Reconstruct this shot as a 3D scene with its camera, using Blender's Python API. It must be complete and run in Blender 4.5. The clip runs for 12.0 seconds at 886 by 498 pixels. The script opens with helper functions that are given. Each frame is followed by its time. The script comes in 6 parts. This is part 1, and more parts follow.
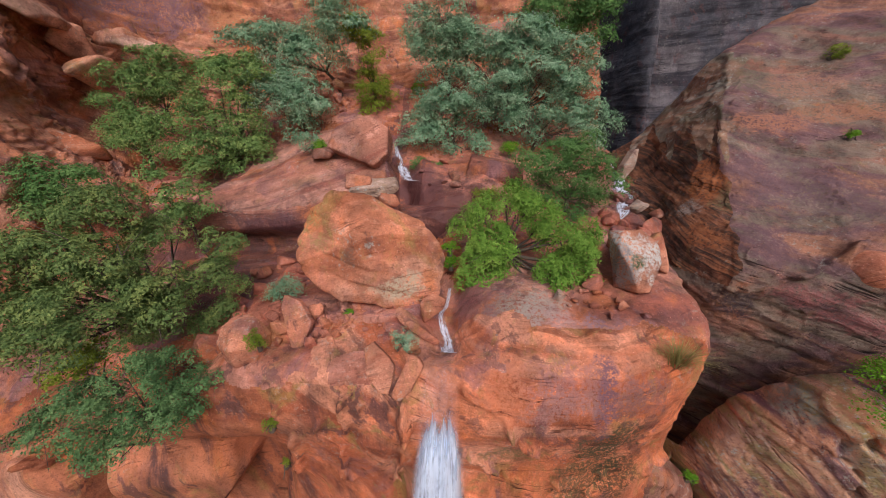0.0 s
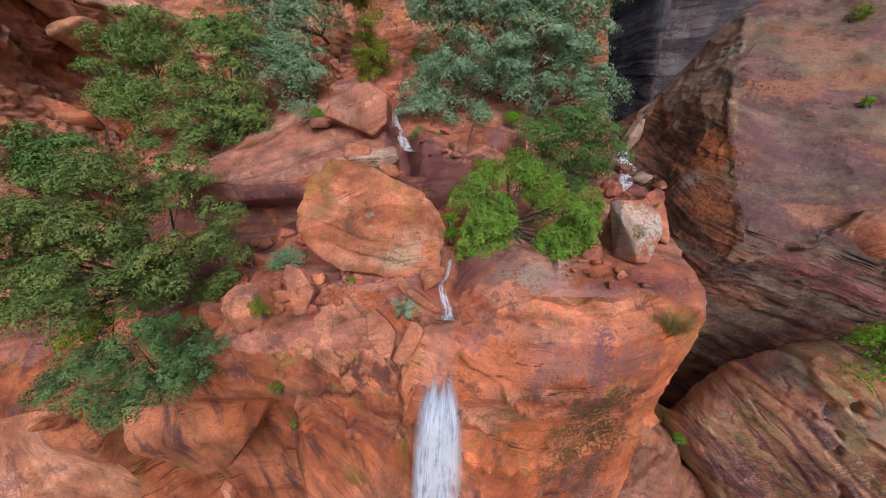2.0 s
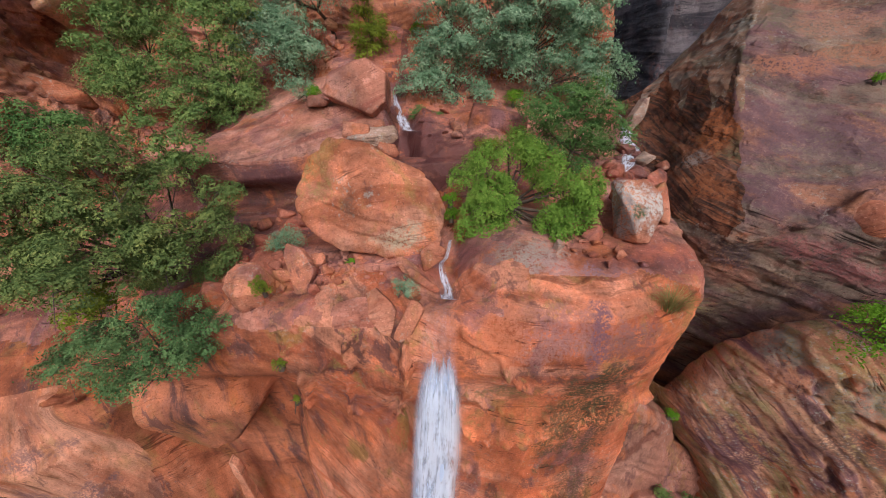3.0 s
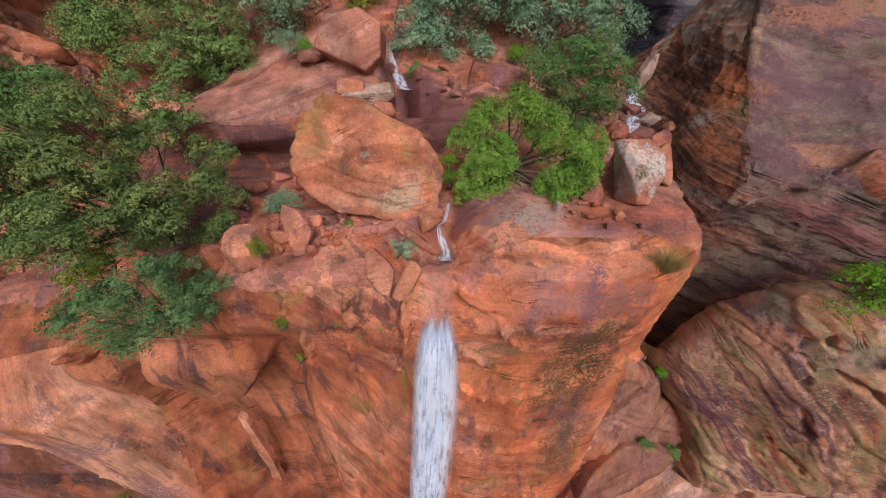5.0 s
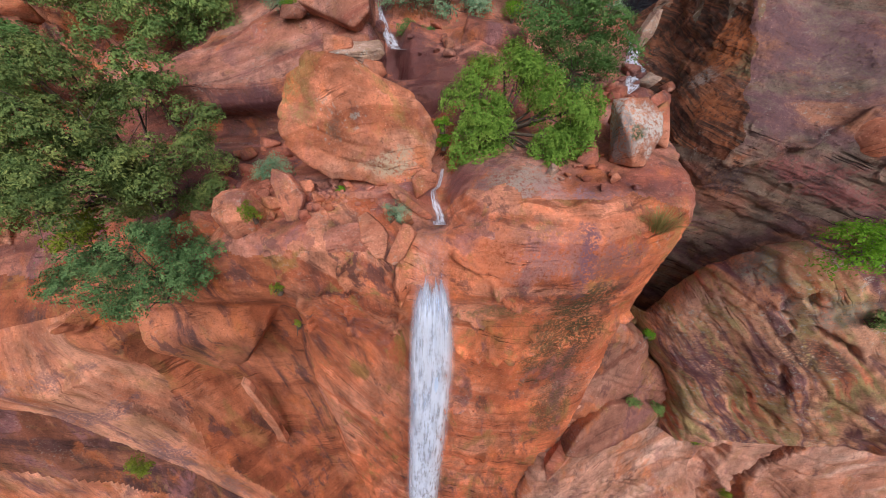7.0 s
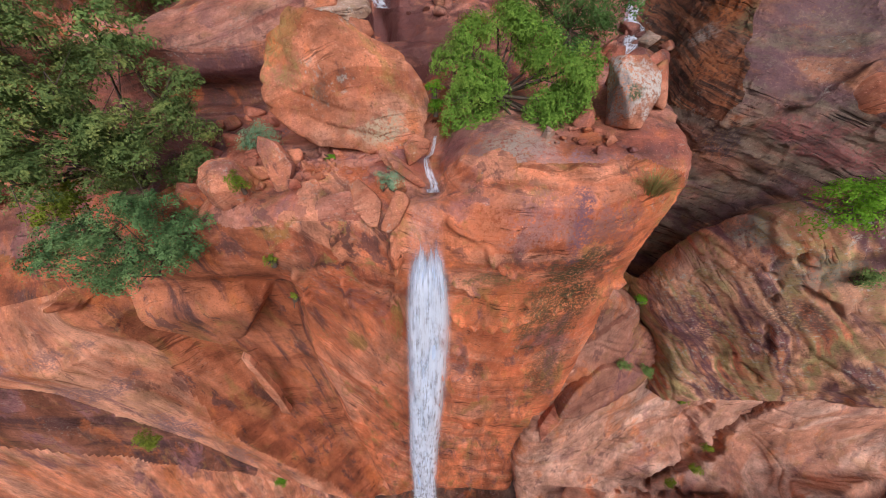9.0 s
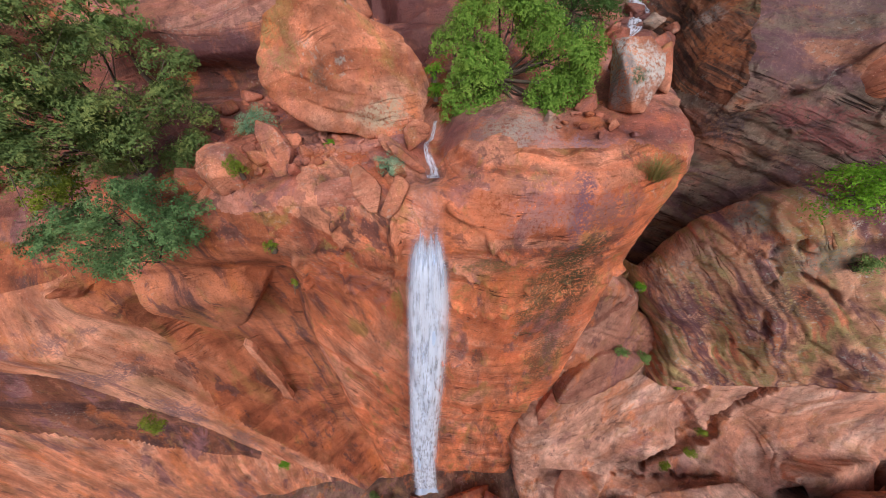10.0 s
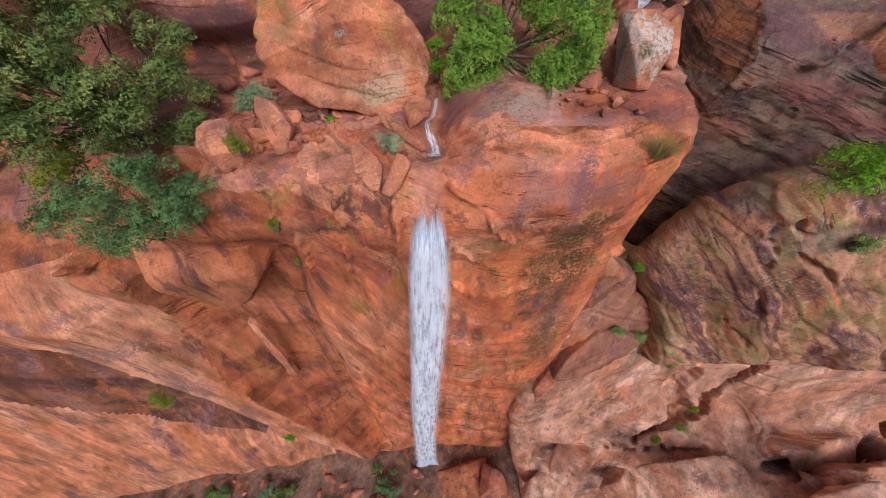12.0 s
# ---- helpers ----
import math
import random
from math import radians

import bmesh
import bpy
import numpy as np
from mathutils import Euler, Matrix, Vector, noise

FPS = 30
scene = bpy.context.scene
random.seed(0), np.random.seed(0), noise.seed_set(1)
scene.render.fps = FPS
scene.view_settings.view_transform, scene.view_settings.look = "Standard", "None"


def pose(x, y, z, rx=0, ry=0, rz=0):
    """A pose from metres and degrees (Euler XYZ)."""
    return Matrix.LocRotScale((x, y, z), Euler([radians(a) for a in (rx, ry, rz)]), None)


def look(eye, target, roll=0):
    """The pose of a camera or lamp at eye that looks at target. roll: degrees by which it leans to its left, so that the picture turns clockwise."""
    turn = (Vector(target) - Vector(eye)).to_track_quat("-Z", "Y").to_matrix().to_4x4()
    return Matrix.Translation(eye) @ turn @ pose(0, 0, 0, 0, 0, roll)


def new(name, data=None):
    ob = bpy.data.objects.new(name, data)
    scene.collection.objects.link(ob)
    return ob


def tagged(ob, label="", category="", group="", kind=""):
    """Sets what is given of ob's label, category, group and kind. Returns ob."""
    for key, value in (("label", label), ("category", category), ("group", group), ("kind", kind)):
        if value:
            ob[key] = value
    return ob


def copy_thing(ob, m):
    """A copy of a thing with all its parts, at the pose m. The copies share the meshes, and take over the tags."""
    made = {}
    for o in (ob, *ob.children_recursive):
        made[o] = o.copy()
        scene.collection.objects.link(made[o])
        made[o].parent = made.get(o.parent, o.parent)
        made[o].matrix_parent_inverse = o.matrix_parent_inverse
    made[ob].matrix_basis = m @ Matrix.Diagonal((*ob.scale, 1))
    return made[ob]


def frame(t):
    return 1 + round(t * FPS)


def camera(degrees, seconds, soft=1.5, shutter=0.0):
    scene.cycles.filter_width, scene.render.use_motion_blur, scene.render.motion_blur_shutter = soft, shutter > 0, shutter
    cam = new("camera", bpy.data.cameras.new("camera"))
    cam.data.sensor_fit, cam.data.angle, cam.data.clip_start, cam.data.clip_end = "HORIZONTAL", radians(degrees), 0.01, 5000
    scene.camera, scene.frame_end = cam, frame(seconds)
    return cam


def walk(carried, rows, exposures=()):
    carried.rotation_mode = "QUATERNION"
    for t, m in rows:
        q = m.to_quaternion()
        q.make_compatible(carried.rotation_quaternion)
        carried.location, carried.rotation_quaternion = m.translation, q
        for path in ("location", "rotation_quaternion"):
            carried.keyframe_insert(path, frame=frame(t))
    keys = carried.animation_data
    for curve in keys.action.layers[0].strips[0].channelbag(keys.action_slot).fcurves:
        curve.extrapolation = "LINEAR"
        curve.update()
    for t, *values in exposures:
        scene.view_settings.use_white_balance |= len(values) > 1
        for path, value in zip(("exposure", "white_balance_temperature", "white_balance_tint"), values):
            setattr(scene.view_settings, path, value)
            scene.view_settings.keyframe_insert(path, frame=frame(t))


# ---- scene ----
cam = camera(110.0, 12.0, soft=0.95)
PATH = [
    (0.0, 0.000, 0.000, 34.800, 69.99, 0.00, 0.00),
    (0.5, 0.002, -0.014, 34.768, 68.91, -0.01, 0.02),
    (1.0, 0.004, -0.027, 34.738, 67.83, -0.03, 0.05),
    (1.5, 0.005, -0.047, 34.688, 66.86, -0.07, 0.08),
    (2.0, -0.001, -0.063, 34.634, 65.74, -0.10, 0.13),
    (2.5, 0.001, -0.084, 34.583, 64.34, -0.13, 0.15),
    (3.0, 0.011, -0.112, 34.521, 62.94, -0.11, 0.18),
    (5.0, 0.036, -0.198, 34.319, 57.54, -0.23, 0.06),
    (5.5, 0.056, -0.234, 34.260, 56.32, -0.27, 0.06),
    (6.0, 0.070, -0.275, 34.205, 55.14, -0.32, -0.03),
    (6.5, 0.078, -0.308, 34.155, 53.99, -0.28, -0.30),
    (7.0, 0.087, -0.347, 34.099, 52.98, -0.15, -0.83),
    (9.0, 0.088, -0.444, 33.894, 48.81, 0.18, -2.30),
    (9.5, 0.085, -0.473, 33.857, 47.82, 0.15, -2.32),
    (10.0, 0.083, -0.502, 33.830, 46.90, 0.13, -2.28),
    (10.5, 0.077, -0.540, 33.818, 46.04, 0.09, -2.24),
    (11.0, 0.066, -0.573, 33.819, 45.23, 0.07, -2.22),
    (11.5, 0.060, -0.606, 33.816, 44.47, 0.03, -2.17),
    (12.0, 0.054, -0.627, 33.810, 43.76, 0.01, -2.13),
]
walk(cam, [(t, pose(x, y, z, rx, ry, rz)) for t, x, y, z, rx, ry, rz in PATH], exposures=[(0.0, -0.24, 6080, 16), (12.0, -0.22, 6050, 16)])

# ---- overcast sky and a soft, high sun behind the camera ----
world = bpy.data.worlds.new("overcast_sky")
scene.world = world
world.use_nodes = True
wn = world.node_tree.nodes
sky = wn.new("ShaderNodeTexSky")
sky.sky_type, sky.sun_disc = "NISHITA", False
sky.sun_elevation, sky.sun_rotation = radians(42), radians(169)
sky.dust_density, sky.air_density, sky.ozone_density = 6.0, 1.0, 0.5
wn["Background"].inputs["Strength"].default_value = 0.12
world.node_tree.links.new(sky.outputs["Color"], wn["Background"].inputs["Color"])
sun = new("sun", bpy.data.lights.new("sun", "SUN"))
sun.data.energy, sun.data.angle, sun.data.color = 1.62, radians(32), (0.97, 0.98, 1.0)
sun.matrix_world = look((9, -48, 80), (0, 6, 30))


# ---- noise and meshes ----
def hash3(i, j, k, seed):
    n = (i * 374761393 + j * 668265263 + k * 2147483647 + seed * 974634777) & 0xFFFFFFFF
    n = ((n ^ (n >> 13)) * 1274126177) & 0xFFFFFFFF
    return ((n ^ (n >> 16)) & 0xFFFF) / 32767.5 - 1.0


def vnoise(p, seed=0):
    """Smooth value noise in -1..1 at an array of places."""
    i = np.floor(p).astype(np.int64)
    u = p - i
    u = u * u * (3 - 2 * u)
    out = 0
    for a in (0, 1):
        for b in (0, 1):
            for c in (0, 1):
                w = (u[..., 0] if a else 1 - u[..., 0]) * (u[..., 1] if b else 1 - u[..., 1]) * (u[..., 2] if c else 1 - u[..., 2])
                out = out + w * hash3(i[..., 0] + a, i[..., 1] + b, i[..., 2] + c, seed)
    return out


def fbm(p, size, octaves=4, seed=0, gain=0.5):
    q, out, amp = np.asarray(p, float) / size, 0, 1.0
    for o in range(octaves):
        out = out + amp * vnoise(q + 17.3 * o, seed + o)
        q, amp = q * 2.03, amp * gain
    return out


def step(v, a, b):
    t = np.clip((v - a) / (b - a), 0, 1)
    return t * t * (3 - 2 * t)


def mesh_of(name, verts, faces, material, smooth=True):
    me = bpy.data.meshes.new(name)
    verts, faces = np.asarray(verts, np.float32), np.asarray(faces, np.int32)
    k = faces.shape[1]
    me.vertices.add(len(verts))
    me.vertices.foreach_set("co", verts.ravel())
    me.loops.add(faces.size)
    me.loops.foreach_set("vertex_index", faces.ravel())
    me.polygons.add(len(faces))
    me.polygons.foreach_set("loop_start", np.arange(0, faces.size, k, dtype=np.int32))
    me.polygons.foreach_set("use_smooth", np.full(len(faces), smooth))
    me.update(calc_edges=True)
    me.materials.append(material)
    return me


def grid_faces(nu, nv):
    i = np.arange(nu * nv).reshape(nv, nu)
    return np.stack([i[:-1, :-1], i[:-1, 1:], i[1:, 1:], i[1:, :-1]], -1).reshape(-1, 4)


def spline(rows, places):
    """Catmull-Rom curve through rows (first axis), at fractional places."""
    rows = np.asarray(rows, float)
    pad = np.concatenate([2 * rows[:1] - rows[1:2], rows, 2 * rows[-1:] - rows[-2:-1]])
    i = np.clip(np.floor(places).astype(int), 0, len(rows) - 2)
    t = (places - i).reshape((-1,) + (1,) * (rows.ndim - 1))
    a, b, c, d = pad[i], pad[i + 1], pad[i + 2], pad[i + 3]
    return 0.5 * (2 * b + (c - a) * t + (2 * a - 5 * b + 4 * c - d) * t * t + (3 * b - a - 3 * c + d) * t ** 3)


def normals(p):
    n = np.cross(np.gradient(p, axis=1), np.gradient(p, axis=0))
    return n / (np.linalg.norm(n, axis=-1, keepdims=True) + 1e-9)


def beds(p, dip, thick, seed, warp=0.55):
    """Bedding: rounded steps across dipping layers, in -1..1."""
    s = (p @ np.asarray(dip, float)) + warp * fbm(p, 3.0, 3, seed)
    s = s / thick
    i = np.floor(s)
    u = s - i
    edge = np.minimum(u, 1 - u)
    k = i.astype(np.int64)
    return hash3(k, k * 0 + 3, k * 0, seed) * step(edge, 0.0, 0.22) - 0.6 * (1 - step(edge, 0, 0.16))


def drawn_down(p, level=27.0, ratio=0.35):
    """Places for noise whose features grow taller down the face."""
    return np.concatenate([p[..., :2], (p[..., 2] - (1 - ratio) * np.minimum(p[..., 2] - level, 0))[..., None]], -1)


def relief(p, n, size, amp, dip, thick, bed, seed, tall=False):
    where, p0 = (drawn_down(p) if tall else p), p
    p = where
    d = amp * (fbm(p, size, 6, seed, 0.52)) + bed * beds(p, dip, thick, seed) + 0.5 * bed * beds(p, dip, thick * 0.31, seed + 5)
    crack = np.abs(fbm(p * (1, 1, 0.6), size * 0.8, 3, seed + 9))
    return p0 + n * (d - amp * 0.3 * (1 - step(crack, 0.0, 0.035)))[..., None]


def carve(p, n, lines, held=False):
    """Cracks: each a run of places, with its half width and depth."""
    wander = np.stack([fbm(p + k, 0.6, 3, 60 + k) for k in (0, 9, 23)], -1)
    for width, depth, run in lines:
        q = p + wander * min(0.25, width * 1.4)
        run, near = np.asarray(run, float), 1e9
        if held:  # the crack keeps to the surface between its places
            steps = max(2, int(np.linalg.norm(np.diff(run, axis=0), axis=1).sum() / 0.7))
            run = np.stack([np.interp(np.linspace(0, len(run) - 1, steps), np.arange(len(run)), run[:, k]) for k in range(3)], -1)
            run = np.array([q.reshape(-1, 3)[np.argmin(((q - c) ** 2).sum(-1))] for c in run])
            run = run[np.concatenate([[True], np.linalg.norm(np.diff(run, axis=0), axis=1) > 1e-3])]
        for a, b in zip(run[:-1], run[1:]):
            t = np.clip(((q - a) @ (b - a)) / ((b - a) @ (b - a)), 0, 1)
            near = np.minimum(near, np.linalg.norm(q - a - t[..., None] * (b - a), axis=-1))
        p = p - n * (depth * (1 - step(near, 0.3 * width, width)))[..., None]
    return p


def patch(name, cage, spacing, material, label, size=1.6, amp=0.16, dip=(0.25, 0.1, 1), thick=0.5, bed=0.06, seed=0, flip=False, cracks=(), held=False):
    """A rock face lofted through rows of places, with weathered relief."""
    cage = np.asarray(cage, float)
    lu = np.linalg.norm(np.diff(cage, axis=1), axis=-1).mean(0).sum()
    lv = np.linalg.norm(np.diff(cage, axis=0), axis=-1).mean(1).sum()
    nu, nv = max(8, int(lu / spacing)), max(8, int(lv / spacing))
    p = spline(cage, np.linspace(0, len(cage) - 1, nv))
    p = spline(p.transpose(1, 0, 2), np.linspace(0, cage.shape[1] - 1, nu)).transpose(1, 0, 2)
    n = normals(p)
    if flip:
        n = -n
    p = carve(relief(p, n, size, amp, dip, thick, bed, seed), n, cracks, held)
    ob = new(name, mesh_of(name, p.reshape(-1, 3), grid_faces(nu, nv), material))
    return tagged(ob, label, "rock face", kind="structure")


# ---- materials ----
def material(name):
    m = bpy.data.materials.new(name)
    m.use_nodes = True
    nt = m.node_tree
    return m, nt, nt.nodes["Principled BSDF"]


def node(nt, kind, **values):
    n = nt.nodes.new(kind)
    for k, v in values.items():
        n.inputs[k.replace("_", " ")].default_value = v
    return n


def mixed(nt, a, b, factor):
    """Colour a to b; each a colour or a socket."""
    n = nt.nodes.new("ShaderNodeMix")
    n.data_type = "RGBA"
    for value, socket in ((a, n.inputs[6]), (b, n.inputs[7]), (factor, n.inputs[0])):
        if isinstance(value, bpy.types.NodeSocket):
            nt.links.new(value, socket)
        elif isinstance(value, tuple):
            socket.default_value = (*value, 1)
        else:
            socket.default_value = value
    return n.outputs[2]


def ranged(nt, value, lo, hi, to=1.0):
    n = nt.nodes.new("ShaderNodeMapRange")
    n.interpolation_type = "SMOOTHSTEP"
    nt.links.new(value, n.inputs[0])
    n.inputs[1].default_value, n.inputs[2].default_value, n.inputs[4].default_value = lo, hi, to
    return n.outputs[0]


def noise_at(nt, place, scale, detail=4.0, rough=0.55, stretch=(1, 1, 1), turn=(0, 0, 0), warp=0.0):
    if any(turn):
        tilt = nt.nodes.new("ShaderNodeMapping")
        tilt.inputs["Rotation"].default_value = turn
        nt.links.new(place, tilt.inputs[0])
        place = tilt.outputs[0]
    mp = nt.nodes.new("ShaderNodeMapping")
    mp.inputs["Scale"].default_value = stretch
    nt.links.new(place, mp.inputs[0])
    n = node(nt, "ShaderNodeTexNoise", Scale=scale, Detail=detail, Roughness=rough, Distortion=warp)
    nt.links.new(mp.outputs[0], n.inputs[0])
    return n.outputs[0]


def product(nt, a, b):
    n = nt.nodes.new("ShaderNodeMath")
    n.operation = "MULTIPLY"
    nt.links.new(a, n.inputs[0])
    if isinstance(b, bpy.types.NodeSocket):
        nt.links.new(b, n.inputs[1])
    else:
        n.inputs[1].default_value = b
    return n.outputs[0]


def sandstone(name, base, pale, deep, varnish=0.5, lichen=0.3, yellow=0.2, purple=0.5, dip=(0.25, 0.1, 0), bump=0.6, rough=0.9, lines=0.65, glow=0.55, cover=0.52, marks=(), swirl=1.0, bands=(), thick=1.3, trough=None, tall=False):
    """Banded sandstone: tones in warped beds, dark streaks down the face, stains, lichen patches and grain."""
    m, nt, bsdf = material(name)
    geo = nt.nodes.new("ShaderNodeNewGeometry")
    at = place = geo.outputs["Position"]
    if tall:
        split, whole, cap, ease = (nt.nodes.new("ShaderNode" + kind) for kind in ("SeparateXYZ", "CombineXYZ", "Math", "Math"))
        nt.links.new(at, split.inputs[0])
        cap.operation, ease.operation = "MINIMUM", "MULTIPLY_ADD"
        nt.links.new(split.outputs[2], cap.inputs[0])
        cap.inputs[1].default_value = 27.0
        nt.links.new(cap.outputs[0], ease.inputs[0])
        ease.inputs[1].default_value = -0.6
        nt.links.new(split.outputs[2], ease.inputs[2])
        for k, value in enumerate((split.outputs[0], split.outputs[1], ease.outputs[0])):
            nt.links.new(value, whole.inputs[k])
        at = whole.outputs[0]
    drift = node(nt, "ShaderNodeTexNoise", Scale=0.28, Detail=3.0, Roughness=0.5)
    nt.links.new(at, drift.inputs[0])
    bent = nt.nodes.new("ShaderNodeVectorMath")
    bent.operation = "MULTIPLY_ADD"
    nt.links.new(drift.outputs["Color"], bent.inputs[0])
    bent.inputs[1].default_value = (1.6 * swirl,) * 3
    nt.links.new(at, bent.inputs[2])
    layers = bent.outputs[0]
    if trough:
        split, whole = nt.nodes.new("ShaderNodeSeparateXYZ"), nt.nodes.new("ShaderNodeCombineXYZ")
        nt.links.new(layers, split.inputs[0])
        off, square = nt.nodes.new("ShaderNodeMath"), nt.nodes.new("ShaderNodeMath")
        off.operation, square.operation = "SUBTRACT", "MULTIPLY"
        nt.links.new(split.outputs[0], off.inputs[0])
        off.inputs[1].default_value = trough[0]
        nt.links.new(off.outputs[0], square.inputs[0])
        nt.links.new(off.outputs[0], square.inputs[1])
        sag = nt.nodes.new("ShaderNodeMath")
        sag.operation = "MULTIPLY_ADD"
        nt.links.new(square.outputs[0], sag.inputs[0])
        sag.inputs[1].default_value = -trough[1]
        nt.links.new(split.outputs[2], sag.inputs[2])
        for k, value in enumerate((split.outputs[0], split.outputs[1], sag.outputs[0])):
            nt.links.new(value, whole.inputs[k])
        layers = whole.outputs[0]
    big = noise_at(nt, at, 0.3, 5, 0.6)
    bed = noise_at(nt, layers, 1.0, 5, 0.6, (0.14, 0.14, 1.5), dip, 0.3 * swirl)
    thin = noise_at(nt, layers, 1.0, 4, 0.65, (0.22, 0.22, 6.5), dip, 0.25 * swirl)
    hair = noise_at(nt, layers, 1.0, 2, 0.5, (0.4, 0.4, 24.0), dip, 0.2)
    mid = noise_at(nt, at, 2.6, 6, 0.7)
    fine = noise_at(nt, place, 16.0, 5, 0.7)
    col = mixed(nt, base, pale, ranged(nt, big, 0.44, 0.6))
    col = mixed(nt, col, deep, ranged(nt, bed, 0.48, 0.6, 0.9))
    col = mixed(nt, col, tuple(min(1, v * 1.35) for v in pale), product(nt, ranged(nt, mid, 0.54, 0.66), ranged(nt, bed, 0.55, 0.4, 0.6)))
    stain = noise_at(nt, at, 0.8, 6, 0.65, (1, 1, 0.55), (0.3, 0.2, 0), 0.6)
    col = mixed(nt, col, (0.25, 0.115, 0.115), ranged(nt, stain, 0.54, 0.64, purple))
    ochre = noise_at(nt, at, 1.1, 6, 0.68, (1, 1, 0.7), (0, 0.4, 0.6), 0.5)
    col = mixed(nt, col, (0.34, 0.19, 0.06), product(nt, ranged(nt, ochre, 0.54, 0.64), yellow))
    col = mixed(nt, col, (0.56, 0.17, 0.05), product(nt, ranged(nt, noise_at(nt, at, 0.9, 5, 0.6, (1, 1, 0.8), (0.7, 0, 0.2)), 0.56, 0.66), glow))
    lined = ranged(nt, noise_at(nt, at, 0.5, 4, 0.6, (1, 1, 1.4), (0.2, 0.8, 0)), 0.46, 0.6)
    col = mixed(nt, col, tuple(v * 0.3 for v in deep), product(nt, ranged(nt, thin, 0.58, 0.66, lines * 0.65), lined))
    col = mixed(nt, col, tuple(v * 0.35 for v in deep), product(nt, ranged(nt, hair, 0.6, 0.68, lines * 0.4), ranged(nt, big, 0.45, 0.58)))
    streak = noise_at(nt, at, 1.0, 6, 0.66, (1.6, 1.6, 0.05), (0, 0, 0), 0.3)
    fields = noise_at(nt, at, 0.25, 4)
    col = mixed(nt, col, (0.06, 0.038, 0.045), product(nt, ranged(nt, streak, 0.5, 0.66), ranged(nt, fields, 0.44, 0.56, varnish)))
    scab = noise_at(nt, at, 1.5, 9, 0.7, (1, 1, 0.6), (0.2, 0.5, 0), 0.3)
    col = mixed(nt, col, (0.13, 0.062, 0.058), product(nt, ranged(nt, scab, 0.565, 0.60), ranged(nt, noise_at(nt, at, 0.5, 3), 0.4, 0.56, 0.45 + 0.4 * varnish)))
    crust = noise_at(nt, at, 2.2, 9, 0.72, (1, 1, 0.8), (0.7, 0.1, 0.4), 0.2)
    col = mixed(nt, col, (0.30, 0.21, 0.07), product(nt, ranged(nt, crust, 0.57, 0.61), ranged(nt, ochre, 0.46, 0.56, 0.75 * yellow)))
    if bands:
        layer = nt.nodes.new("ShaderNodeValToRGB")
        layer.color_ramp.interpolation = "EASE"
        el = layer.color_ramp.elements
        for k, tone in enumerate(bands):
            e = el[k] if k < 2 else el.new(0.5)
            e.color = (*tone, 1)
        for k in range(len(bands)):
            el[k].position = 0.3 + 0.4 * k / (len(bands) - 1)
        nt.links.new(noise_at(nt, layers, 1.0, 5, 0.6, (0.16, 0.16, thick), dip, 0.4), layer.inputs[0])
        col = mixed(nt, col, layer.outputs[0], ranged(nt, mid, 0.74, 0.46, 0.85))
    spots = noise_at(nt, place, 7.5, 6, 0.75)
    col = mixed(nt, col, (0.40, 0.385, 0.33), product(nt, ranged(nt, spots, 0.55, 0.62), ranged(nt, noise_at(nt, at, 0.75, 4), cover, cover + 0.08, lichen)))
    col = mixed(nt, col, (0.05, 0.05, 0.025), product(nt, ranged(nt, noise_at(nt, place, 8.0, 4, 0.7), 0.58, 0.66), ranged(nt, noise_at(nt, at, 0.6, 4, 0.6, (1, 1, 1), (0.9, 0, 0)), 0.52, 0.62, 0.8 * lichen)))
    col = mixed(nt, col, tuple(v * 0.4 for v in base), ranged(nt, fine, 0.5, 0.7, 0.6))
    col = mixed(nt, col, tuple(min(1, v * 1.5 + 0.06) for v in pale), ranged(nt, noise_at(nt, place, 21, 4, 0.72), 0.6, 0.7, 0.6))
    col = mixed(nt, col, tuple(v * 0.3 for v in deep), ranged(nt, noise_at(nt, place, 34, 3, 0.7), 0.6, 0.68, 0.45))
    slope = nt.nodes.new("ShaderNodeSeparateXYZ")
    nt.links.new(geo.outputs["Normal"], slope.inputs[0])
    steep_face = ranged(nt, slope.outputs[2], 0.8, 0.45)
    seam = None
    for stretch, wide, where in (((0.10, 0.10, 2.0), 0.010, lined), ((0.2, 0.2, 4.2), 0.009, ranged(nt, mid, 0.48, 0.6))):
        off = nt.nodes.new("ShaderNodeMath")
        off.operation = "SUBTRACT"
        nt.links.new(noise_at(nt, layers, 1.0, 3, 0.5, stretch, dip, 0.2 * swirl), off.inputs[0])
        off.inputs[1].default_value = 0.5
        near = nt.nodes.new("ShaderNodeMath")
        near.operation = "ABSOLUTE"
        nt.links.new(off.outputs[0], near.inputs[0])
        one = product(nt, product(nt, ranged(nt, near.outputs[0], wide, wide * 0.25), where), steep_face)
        col = mixed(nt, col, tuple(v * 0.22 for v in deep), product(nt, one, 0.35 + 0.5 * lines))
        if seam:
            add = nt.nodes.new("ShaderNodeMath")
            nt.links.new(seam, add.inputs[0])
            nt.links.new(one, add.inputs[1])
            seam = add.outputs[0]
        else:
            seam = one
    tone = nt.nodes.new("ShaderNodeMapRange")
    nt.links.new(noise_at(nt, at, 1.1, 8, 0.66, (1, 1, 1), dip, 0.2), tone.inputs[0])
    tone.inputs[1].default_value, tone.inputs[2].default_value = 0.36, 0.66
    tone.inputs[3].default_value, tone.inputs[4].default_value = 0.62, 1.45
    scaled = nt.nodes.new("ShaderNodeVectorMath")
